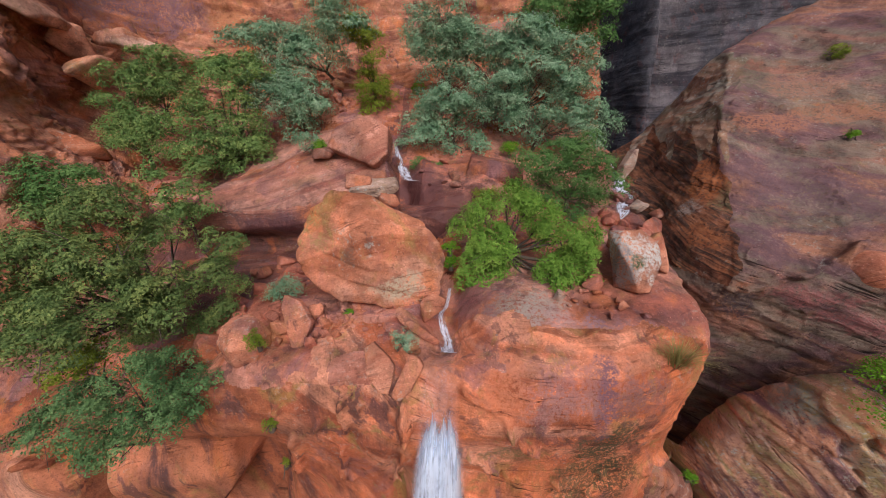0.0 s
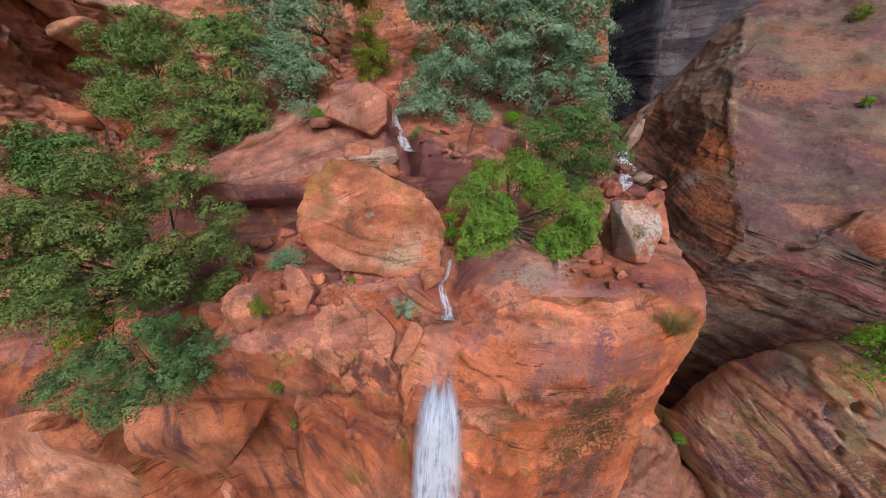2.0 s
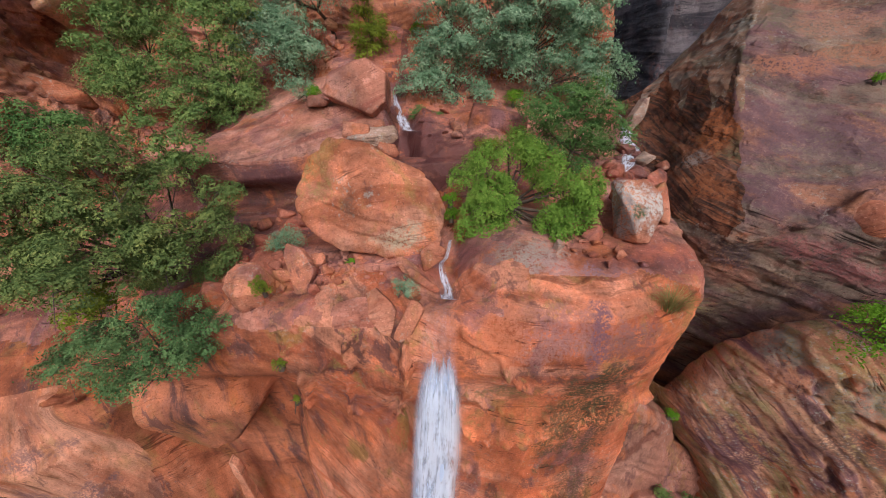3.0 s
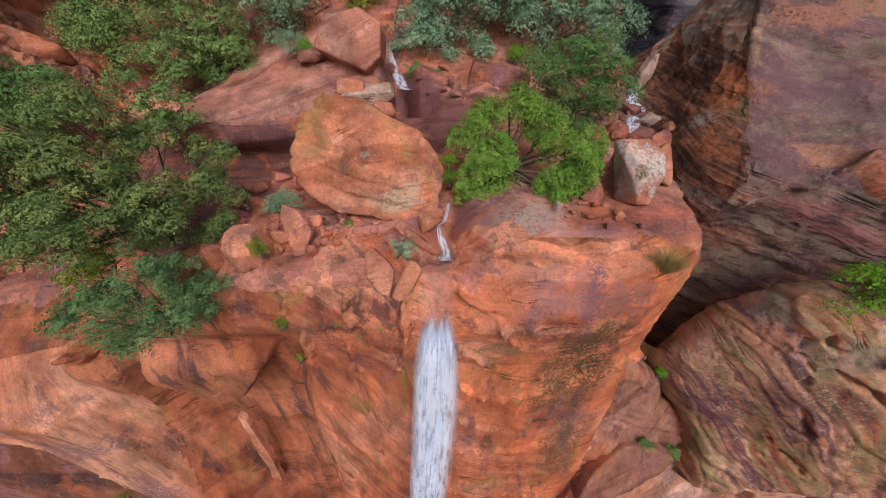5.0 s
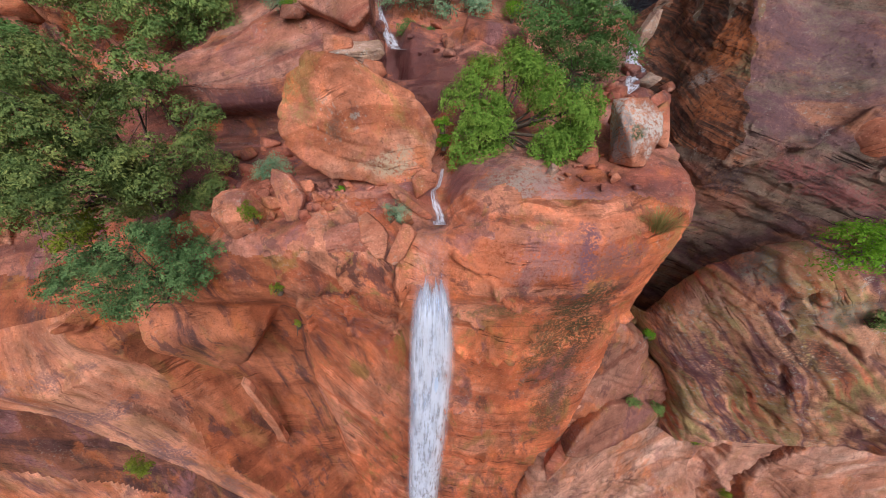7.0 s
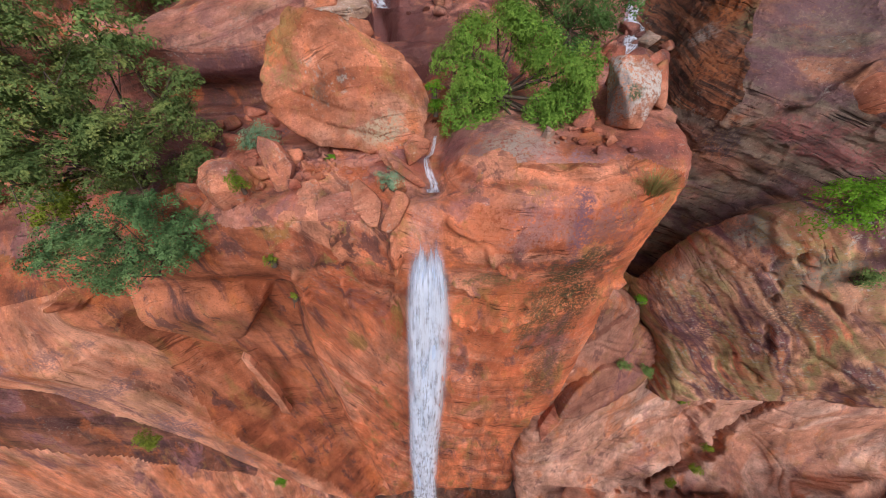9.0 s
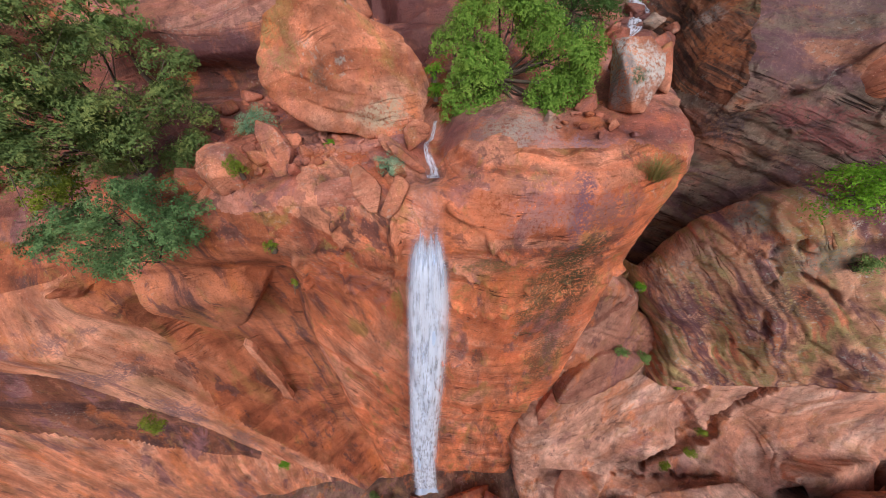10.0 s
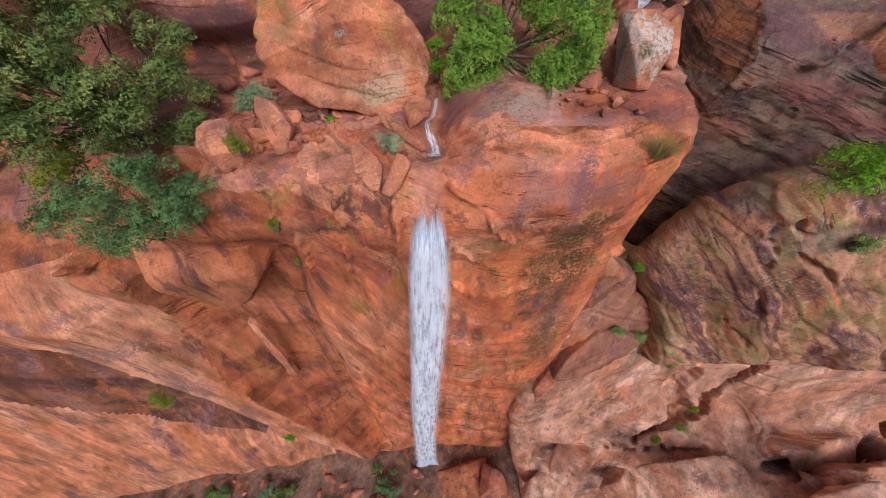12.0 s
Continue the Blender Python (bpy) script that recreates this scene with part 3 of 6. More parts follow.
# steps across the terrace: the block behind the boulder, and the banks of the two streams
bank = step(y + 0.5 * wob, 10.2, 10.55) * (1 - step(x + 0.6 * wob, -2.3, -1.8)) * step(x, -10.5, -8.5)
z = z + 1.5 * bank * (1 - step(y, 11, 15.5)) + 0.35 * step(y + 0.8 * wob, 12.2, 12.4) * (1 - step(x + wob, -2.2, -1.6)) * step(x, -7, -6) * (1 - step(y, 13, 15))
z = z - 0.25 * step(x, -5.6, -4.6) * (1 - step(x, -0.9, 0.2)) * step(y, 8.0, 8.8) * (1 - step(y, 10.2, 10.4))
z = z - 0.55 * np.exp(-((x - np.interp(y, [5, 7.5, 9.8, 11.5, 13.3, 16], [-0.1, 0.2, -0.1, -1.1, -2.1, -2.4])) / 0.55) ** 2) * step(y, 5.3, 6.5) * (1 - step(y, 15, 17))
z = z + 1.0 * step(y + 0.4 * wob, 10.9, 11.15) * step(x + wob, -1.4, -0.6) * (1 - step(x, 1.5, 3.5)) * (1 - step(y, 13, 15))
# undercut foot of the block behind the boulder
y = y + 0.9 * step(y + 0.5 * wob, 9.6, 10.2) * (1 - step(bank, 0.2, 0.6)) * (1 - step(y, 10.55, 10.75)) * step(x, -9, -8) * (1 - step(x, -3.4, -2.6))
# vertical joint and the grooves beside the fall
y = y + 0.35 * np.exp(-((x - joint - 0.15 + 0.4 * wob) / 0.2) ** 2) * face + 0.3 * np.exp(-((x + 1.15 + 0.2 * wob) / 0.22) ** 2) * face * step(z, 20, 27)
sheet = np.stack([x, y, z], -1)
lip_row = int(np.searchsorted(vs, 7))
BED_CRACKS = [
    (0.12, 0.19, [(0.4, 5.0, 28.1), (1.3, 5.2, 27.2), (2.8, 5.4, 26.6), (4.1, 5.6, 26.4)]),
    (0.14, 0.22, [(0.5, 5.6, 25.8), (1.8, 5.6, 25.0), (3.0, 5.6, 25.5), (4.5, 5.7, 26.0), (5.7, 5.9, 26.8)]),
    (0.14, 0.19, [(0.6, 5.9, 23.2), (2.3, 5.9, 22.8), (3.7, 5.8, 23.5)]),
    (0.18, 0.22, [(0.7, 6.1, 20.4), (2.5, 6.1, 20.7), (4.4, 5.9, 21.5)]),
    (0.20, 0.26, [(0.9, 6.4, 13.6), (2.9, 6.4, 14.4), (4.9, 6.2, 16.4)]),
    (0.16, 0.26, [(0.4, 5.1, 29.9), (0.9, 5.0, 29.6), (1.4, 4.9, 29.1), (2.0, 5.0, 28.3)]),
]
JOINTS = [
    (0.08, 0.14, [(2.5, 5.2, 30.4), (2.65, 5.1, 30.25), (2.85, 5.2, 30.4)]),
    (0.14, 0.22, [(-3.6, 5.3, 29.9), (-3.4, 5.1, 29.3), (-3.5, 5.5, 27.6), (-3.9, 6.0, 26.1)]),
    (0.13, 0.35, [(-0.8, 5.0, 29.7), (-0.9, 5.0, 28.8), (-1.1, 5.7, 26.5)]),
    (0.12, 0.2, [(-2.0, 5.0, 29.7), (-2.5, 5.5, 26.8), (-2.4, 5.7, 25.8)]),
    (0.16, 0.3, [(-12.3, 5.9, 26.5), (-10.6, 6.3, 26.3), (-9.7, 5.9, 25.2), (-10.9, 6.3, 21.3)]),
    (0.09, 0.16, [(-1.8, 5.2, 30.1), (-1.7, 5.1, 29.4), (-2.6, 5.2, 29.2), (-2.9, 5.1, 28.6)]),
]
rough = relief(sheet, -normals(sheet), 2.2, 0.15, (0.1, 0.1, 0.95), 0.75, 0.012, 3, True)
rough = carve(rough, -normals(sheet), BED_CRACKS + JOINTS)
nu = sheet.shape[1]
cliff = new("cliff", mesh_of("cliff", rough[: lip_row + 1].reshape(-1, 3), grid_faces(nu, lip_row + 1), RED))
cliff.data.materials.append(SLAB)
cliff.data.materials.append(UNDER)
upper = (z + 0.35 * fbm(sheet, 0.9, 3, 8) + 1.5 * fbm(sheet, 3.5, 2, 18) > 29.85) & (x > -6)
cliff.data.materials.append(LEDGE)
cliff.data.materials.append(DEEP)
cliff.data.materials.append(RUST)
flaky = fbm(drawn_down(sheet), 1.2, 4, 44, 0.5)
# reach of the painted varnish and shade below the slab's edge
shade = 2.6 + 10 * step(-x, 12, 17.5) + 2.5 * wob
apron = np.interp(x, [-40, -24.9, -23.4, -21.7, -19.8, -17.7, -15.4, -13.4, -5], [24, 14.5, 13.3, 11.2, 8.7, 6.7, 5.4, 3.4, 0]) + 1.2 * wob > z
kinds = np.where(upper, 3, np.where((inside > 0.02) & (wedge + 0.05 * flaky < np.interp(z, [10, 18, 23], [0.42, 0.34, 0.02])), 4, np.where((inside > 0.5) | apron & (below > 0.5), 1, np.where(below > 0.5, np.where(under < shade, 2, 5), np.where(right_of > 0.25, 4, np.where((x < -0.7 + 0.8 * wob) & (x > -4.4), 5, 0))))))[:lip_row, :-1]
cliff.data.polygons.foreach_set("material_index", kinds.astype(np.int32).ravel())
tagged(cliff, "tall red sandstone cliff with dark streaks and leaning slabs", "cliff", kind="structure")
top = rough[lip_row:]
terrace = new("terrace", mesh_of("terrace", top.reshape(-1, 3), grid_faces(nu, len(top)), LEDGE))
terrace.data.materials.append(RED)
border = (z + 0.35 * fbm(sheet, 0.9, 3, 8) + 1.5 * fbm(sheet, 3.5, 2, 18) < 29.85) & (y < 6.6) & (x > -6)
terrace.data.materials.append(DEEP)
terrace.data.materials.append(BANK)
terrace.data.materials.append(BLOCK)
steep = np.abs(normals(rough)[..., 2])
# steeper faces and the block's front take darker stone
terrace_kinds = np.where(steep + 0.12 * fbm(sheet, 0.8, 4, 77) < 0.55, 3, np.where((steep < 0.75) & (y > 8) & (x < 8), 2, 0))
terrace_kinds = np.where((bank > 0.97) & (x < -2.2) & (y < 15.5), 4, np.where((bank > 0.02) & (bank <= 0.97), 3, terrace_kinds))
terrace_kinds = np.where(y < 7.0, 0, terrace_kinds)
# tree shade painted as darker stone on the ground below the left trees
terrace_kinds = np.where((x + 1.2 * wob < -5.3) & (y > 6.2) & (y < 13) & (bank < 0.5), 3, terrace_kinds)
terrace_kinds = np.where((x + 1.2 * wob < -5.6) & (y + wob < 7.2), 2, terrace_kinds)
border = np.where(border, 1, terrace_kinds)
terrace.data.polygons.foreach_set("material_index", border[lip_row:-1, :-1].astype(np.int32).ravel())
tagged(terrace, "stepped reddish sandstone terrace above the waterfall", "rock terrace", kind="structure")

patch("rock_face_back", [
    [(-24, 15.5, 32), (-17.8, 16.5, 33), (-14.2, 18.4, 33), (-9.7, 19.9, 33), (-4.2, 19.8, 33), (2.1, 20.0, 33), (9.6, 19.6, 32)],
    [(-24, 15.5, 36.8), (-17.8, 15.9, 36.8), (-14.2, 18.0, 37.0), (-9.7, 19.6, 37.2), (-4.2, 19.4, 37.2), (2.1, 19.7, 37.3), (8.6, 19.0, 37.2)],
    [(-24, 17, 40.8), (-18.1, 17.7, 40.8), (-14.2, 19.5, 41.4), (-9.5, 20.9, 41.9), (-4.3, 21.4, 42.1), (2.1, 21.7, 42.2), (8.8, 21.2, 42.0)],
    [(-24, 19, 52), (-18.1, 20, 52), (-13.9, 21.6, 52), (-9.2, 22.7, 52), (-4.1, 23.0, 52), (2.0, 23.2, 52), (8.4, 22.9, 52)],
], 0.1, CRAG, "upper red sandstone wall behind the trees", 2.5, 0.35, (0.1, 0.1, 1), 0.9, 0.14, 11, True)
patch("rock_face_left", [
    [(-24, 2, 25), (-16, 7.1, 26), (-13.6, 8.9, 26.5), (-13.2, 9.9, 27), (-12.9, 11.5, 28), (-12.6, 13.5, 29)],
    [(-24, 3, 32.5), (-14.6, 7.1, 32.5), (-13.1, 8.7, 32.0), (-13.0, 9.7, 31.7), (-12.6, 10.9, 31.3), (-12.4, 12.4, 30.8)],
    [(-24, 5, 35.7), (-15.5, 9.1, 35.7), (-15.0, 11.6, 35.9), (-15.9, 13.7, 36.1), (-16.9, 16.9, 36.4), (-16.3, 18.9, 36.6)],
    [(-24, 6, 38), (-16.0, 10.0, 37.4), (-15.2, 12.5, 38.1), (-16.0, 14.6, 38.7), (-17.4, 18.7, 39.7), (-16.7, 20.5, 40.2)],
    [(-25, 7, 46), (-17.0, 12, 46), (-16.7, 15, 47), (-17.9, 17.8, 48), (-18.9, 21.8, 49), (-17.9, 23.6, 50)],
], 0.1, CRAG, "dark red sandstone side wall above the gully", 3.2, 0.75, (0.5, 0.2, 0.8), 0.9, 0.12, 21, True)
side_foot = [
    [(5.8, 11.2, 23), (6.3, 10.6, 23.5), (6.6, 10.4, 24)],
    [(5.8, 10.2, 27.8), (6.3, 9.2, 28.2), (6.7, 8.8, 28.5)],
    [(5.8, 9.8, 28.9), (6.3, 8.7, 29.5), (6.7, 8.1, 29.9)],
    [(6.2, 10.5, 30.3), (6.6, 9.2, 30.9), (6.9, 8.2, 31.3)],
    [(7.0, 13.0, 32.4), (7.8, 11.9, 32.6), (7.9, 10.1, 32.9)],
    [(8.0, 15.3, 33.3), (8.8, 13.9, 33.7), (8.9, 12.2, 34.3)],
    [(8.8, 16.8, 33.9), (9.4, 15.3, 34.6), (9.9, 14.2, 35.7)],
    [(9.5, 17.6, 34.2), (10.1, 16.4, 35.0), (11.1, 16.1, 36.5)],
    [(10.5, 20, 33), (11.2, 19.5, 34), (12, 19.2, 35.5)],
]
RIDGE = [(7.2, 9.3, 24), (7.1, 8.0, 28.6), (7.3, 7.5, 30.2), (7.4, 7.05, 31.7), (8.3, 8.9, 33.2), (9.1, 10.9, 35.2), (10.7, 13.0, 36.8), (11.9, 15.1, 38.1), (13.1, 18.65, 36.5)]
wall_foot = [
    [(8.6, 8.7, 24), (9.7, 8.0, 24), (11.5, 7.4, 24), (20, 4.4, 24)],
    [(8.4, 7.6, 28.8), (9.7, 6.9, 29.2), (11.5, 6.1, 30.0), (20, 2.8, 32)],
    [(8.6, 7.0, 30.4), (9.7, 6.4, 30.8), (11.5, 5.6, 31.2), (20, 2, 32.5)],
    [(8.8, 6.8, 31.8), (9.9, 6.2, 32.0), (11.6, 5.4, 32.4), (20, 2, 33)],
    [(9.8, 8.3, 33.2), (11.1, 7.6, 33.4), (12.9, 6.6, 33.6), (21, 3, 34)],
    [(11.1, 10.1, 35.1), (12.8, 9.5, 35.1), (15.2, 8.6, 35.1), (23, 5, 35)],
    [(13.4, 13.2, 37.6), (15.3, 12.4, 38.1), (17.3, 11.3, 38.6), (25, 8, 39)],
    [(14.9, 15.3, 39.9), (17.4, 15.2, 41.4), (20.0, 14.5, 43.0), (27, 12, 50)],
    [(16.4, 18.3, 37.9), (18.9, 18.2, 39.4), (21.5, 17.5, 41.0), (29, 15, 48)],
]
side, face_cols, ridge = np.array(side_foot, float), np.array(wall_foot, float), np.array(RIDGE)[:, None]
wall_cage = np.concatenate([side, ridge + 0.2 * (side[:, -1:] - ridge), ridge + 0.1 * (face_cols[:, :1] - ridge), face_cols], 1)
right_wall = patch("rock_face_right", wall_cage, 0.08, WALL, "broad sloping sandstone wall with purple and orange bands", 2.0, 0.17, (0.35, -0.2, 0.9), 0.8, 0.045, 31, True,
      [(0.15, 0.3, [(7.5, 7.0, 31.3), (8.3, 6.7, 31.7), (8.9, 6.7, 31.9), (9.2, 6.8, 32.2), (11, 6.4, 33.3)]), (0.14, 0.2, [(9.7, 11.4, 35.8), (11.1, 10.8, 35.5), (12.5, 10.5, 35.6)])])
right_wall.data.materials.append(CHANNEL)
right_wall.data.materials.append(RIM)
across = int(round(np.linalg.norm(np.diff(wall_cage, axis=1), axis=-1).mean(0).sum() / 0.08 - 0.5)) - 1
along_wall = np.arange(len(right_wall.data.polygons)) % across
up_wall = np.arange(len(right_wall.data.polygons)) // across
wall_z = np.array([right_wall.data.vertices[int(i)].co.z for i in up_wall * (across + 1) + along_wall])
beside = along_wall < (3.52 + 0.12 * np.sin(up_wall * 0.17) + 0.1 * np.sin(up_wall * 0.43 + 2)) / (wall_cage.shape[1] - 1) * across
ragged = 34.6 + 0.5 * np.sin(along_wall * 0.21) + 0.25 * np.sin(along_wall * 0.53 + 1)
near_rim = along_wall < (3.75 + 0.25 * np.sin(up_wall * 0.11) + 0.12 * np.sin(up_wall * 0.37)) / (wall_cage.shape[1] - 1) * across
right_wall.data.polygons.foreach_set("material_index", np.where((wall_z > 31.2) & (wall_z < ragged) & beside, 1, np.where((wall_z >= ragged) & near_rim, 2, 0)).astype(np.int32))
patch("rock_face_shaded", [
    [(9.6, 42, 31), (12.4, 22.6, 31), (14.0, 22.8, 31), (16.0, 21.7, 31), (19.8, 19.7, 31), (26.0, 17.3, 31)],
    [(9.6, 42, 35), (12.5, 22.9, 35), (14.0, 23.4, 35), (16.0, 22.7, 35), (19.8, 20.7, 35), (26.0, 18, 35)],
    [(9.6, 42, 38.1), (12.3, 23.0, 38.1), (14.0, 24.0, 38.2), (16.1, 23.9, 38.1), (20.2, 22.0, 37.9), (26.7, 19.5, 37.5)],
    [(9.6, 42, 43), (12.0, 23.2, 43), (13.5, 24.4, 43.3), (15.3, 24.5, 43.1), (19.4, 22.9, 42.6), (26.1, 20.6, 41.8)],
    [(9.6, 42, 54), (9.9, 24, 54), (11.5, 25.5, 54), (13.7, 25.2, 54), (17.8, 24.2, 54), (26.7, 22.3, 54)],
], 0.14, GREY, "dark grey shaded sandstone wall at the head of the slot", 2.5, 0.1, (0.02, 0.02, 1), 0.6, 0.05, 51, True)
shoulder = np.array([
    [(7.5, 7.2, 25.4), (7.8, 6.7, 27.5), (8.4, 6.0, 29.2), (10.2, 5.0, 30.3), (15, 3.6, 31)],
    [(7.6, 6.4, 25.8), (7.75, 5.8, 27.9), (8.1, 5.0, 29.5), (9.6, 4.2, 30.3), (13.5, 3.0, 30.6)],
    [(8.2, 6.2, 24.6), (8.6, 5.4, 26.2), (9.2, 4.6, 27.7), (10.9, 3.9, 28.7), (15, 2.9, 29.2)],
    [(9.7, 6.0, 22.2), (10.6, 5.2, 23.3), (11.0, 4.3, 24.7), (12.6, 3.5, 26.0), (17, 2.5, 27)],
    [(10.9, 5.6, 18.7), (12.4, 5.0, 19.8), (13.5, 4.2, 21.4), (15.2, 3.2, 23.2), (19, 2, 25)],
    [(11.0, 6.6, 17.6), (12.8, 6.4, 18.5), (14.1, 6.0, 19.7), (16.0, 5.2, 21.2), (20, 4, 23)],
], float)
shoulder = np.concatenate([shoulder[:1] + (0.2, 0.9, -3.0), shoulder])
shoulder = np.concatenate([shoulder[:, :1] + (-0.15, 1.9, -0.8), shoulder], 1)
patch("rock_shoulder", shoulder, 0.07, SHOULDER, "brown and grey lichened rock shoulder beside the slot", 1.9, 0.13, (0.74, 0.0, 0.66), 1.1, 0.07, 61, True,
      [(0.16, 0.3, [(8.7, 4.6, 28.8), (9.4, 4.3, 28.1), (10.7, 4.0, 27.2), (11.1, 3.9, 27.0)]), (0.14, 0.25, [(9.1, 5.4, 24.8), (10.9, 4.8, 23.5), (12.2, 4.4, 22.4)]), (0.12, 0.2, [(8.4, 5.0, 29.0), (9.6, 4.6, 26.6), (10.6, 4.6, 24.8)])])
patch("rock_gully", [
    [(5.7, 11, 27.0), (7.5, 11, 24.0), (9.5, 10, 21.0), (13, 9, 20)],
    [(5.7, 8.4, 26.0), (7.5, 8.2, 24.2), (9.5, 8.2, 21.5), (13, 8, 20.5)],
    [(5.8, 6.8, 25.4), (7.5, 6.8, 24.6), (9.5, 7.0, 22), (13, 7, 21)],
    [(5.8, 6.4, 23), (7.5, 6.3, 22.6), (9.5, 6.6, 21), (13, 7, 20.5)],
    [(5.8, 6.2, 20), (7.5, 6.0, 20), (9.5, 6.4, 20), (13, 7, 20)],
    [(5.8, 6.2, 15), (7.5, 6.4, 15), (9.5, 7.0, 15), (13, 8, 15)],
], 0.09, GULLY, "pinkish sandstone gully beside the cliff", 1.2, 0.14, (0.4, 0.1, 0.8), 0.4, 0.05, 71, True)
low_head = [
    [(6.0, 6.2, 20.8), (8.6, 6.6, 19.9), (11.2, 6.7, 19.4), (13.9, 6.0, 20.7), (15.9, 5.2, 22.1), (26, 2, 24)],
    [(6.0, 6.3, 18.2), (9.4, 6.6, 16.9), (12.9, 6.9, 15.5), (16.0, 6.4, 17.2), (17.9, 5.5, 19.1), (28, 2.2, 22)],
    [(6.3, 6.4, 12.2), (11.0, 6.5, 11.3), (14.8, 6.4, 11.6), (18.6, 5.7, 12.9), (20.8, 4.8, 15.2), (32, 2, 19)],
]
low_foot = [
    [(6.3, 5.8, 6.3), (11.7, 5.4, 7.7), (15.4, 4.8, 9.4), (19.1, 4.3, 11.3), (21.3, 3.5, 13.5), (34, 1, 17)],
    [(6.8, 4.1, 3.5), (12.1, 3.2, 5.5), (15.8, 2.5, 8.3), (19.0, 2.1, 11.2), (20.7, 1.6, 14.3), (34, 0, 16)],
    [(7.5, 1.5, 1.0), (12.5, 1.0, 2.5), (16.5, 0.2, 5.0), (20, -0.5, 8.5), (22.5, -1.2, 11.0), (36, -3, 13)],
    [(8.0, -2, -1), (13, -2.5, -1), (18, -3, -1), (23, -4, -1), (27, -5, -1), (42, -8, -1)],
]
CAMERA_EYE = np.array((0.05, -0.6, 33.8))


def drawn(places):
    """The lower wall's places, pulled along the camera's sight lines so that it slopes."""
    p = np.asarray(places, float)
    s = np.interp(p[..., 2], [1, 5, 9, 12, 16, 19.5], [1, 0.93, 0.88, 0.9, 0.95, 1])[..., None]
    return CAMERA_EYE + (p - CAMERA_EYE) * s


low = drawn(low_head + low_foot)
low = np.concatenate([low[:, :1] + (-0.8, 1.3, 0), low], 1)
patch("rock_face_low", low, 0.09, PINK, "pale pink sandstone lower wall with sweeping beds", 2.6, 0.16, (-0.3, -0.2, 0.9), 0.8, 0.07, 81, True,
      [(0.34, 0.9, [(12.3, 3.8, 11.2), (14.2, 4.25, 12.8), (15.4, 4.5, 13.6), (16.3, 5.0, 14.7), (16.8, 5.4, 16.2), (17.2, 5.6, 17.6)]),
       (0.8, 0.7, [(14.6, 4.6, 12.9), (14.3, 5.5, 14.0), (14.2, 5.9, 14.9), (14.7, 6.1, 15.8)]),
       (0.55, 4.5, [(17.2, 1.6, 14.2), (17.8, 1.7, 15.0), (18.7, 1.73, 15.6), (19.8, 1.8, 15.95), (21.0, 2.0, 16.1), (23.2, 2.6, 16.1), (25.0, 3.0, 16.1)]),
       (0.35, 1.1, [(7.2, 3.9, 5.4), (8.4, 3.6, 5.6), (10.0, 3.7, 6.3)]),
       (0.22, 0.4, [(7.0, 4.1, 5.9), (9.6, 3.9, 8.2), (12.3, 3.5, 10.7), (15.3, 2.8, 12.8)])], True)

# ground of the gorge; unseen far side added behind the camera, closing it
gx, gy = np.meshgrid(np.linspace(-70, 70, 260), np.linspace(-44, 12, 130))
gp = np.stack([gx, gy, 0 * gx], -1)
gp[..., 2] = 0.5 * fbm(gp, 4, 5, 91) + 2.5 * step(-gy, 10, 40)
ground = new("ground", mesh_of("ground", gp.reshape(-1, 3), grid_faces(260, 130), SOIL))
tagged(ground, "rubble-strewn reddish canyon floor", "ground", kind="structure")
patch("rock_face_opposite", [[(-70, -38, 0), (-30, -42, 0), (0, -44, 0), (30, -42, 0), (70, -38, 0)], [(-70, -42, 18), (-30, -46, 18), (0, -48, 18), (30, -46, 18), (70, -42, 18)], [(-70, -46, 34), (-30, -50, 34), (0, -52, 34), (30, -50, 34), (70, -46, 34)]],
      1.0, RED, "unseen red sandstone wall added on the other side of the gorge", 5, 0.8, (0.1, 0.1, 1), 2, 0.3, 99)


# ---- helpers for things ----
flat_top = top.reshape(-1, 3)


def rest(x, y):
    """Height of the terrace at a place."""
    i = np.argmin((flat_top[:, 0] - x) ** 2 + (flat_top[:, 1] - y) ** 2)
    return float(flat_top[i, 2])


def part(name, me, parent, label=""):
    ob = new(name, me)
    ob.parent = parent
    return tagged(ob, label)


def ball(level):
    bm = bmesh.new()
    bmesh.ops.create_icosphere(bm, subdivisions=level, radius=1.0)
    p = np.array([v.co[:] for v in bm.verts])
    f = np.array([[v.index for v in face.verts] for face in bm.faces])
    bm.free()
    return p, f


BALLS = {k: ball(k) for k in (3, 4, 5, 6)}


def hull_planes(corners):
    """The faces of the convex body round some corners, as outward normals and distances from the middle."""
    bm = bmesh.new()
    for c in corners:
        bm.verts.new(c)
    bmesh.ops.convex_hull(bm, input=bm.verts)
    bm.normal_update()
    found = {}
    for f in bm.faces:
        n, h = np.array(f.normal), float(f.normal.dot(f.verts[0].co))
        if h < 0:
            n, h = -n, -h
        found[tuple(np.round(n, 2))] = (n, max(h, 0.08))
    bm.free()
    return np.array([n for n, _ in found.values()]), np.array([h for _, h in found.values()])


def slab_corners(outline, thick=0.9):
    """A flat stone: an outline across and up, and its two sides."""
    return [(px, side * thick * (1.0 if side < 0 else 0.8), pz) for px, pz in outline for side in (-1, 1)]


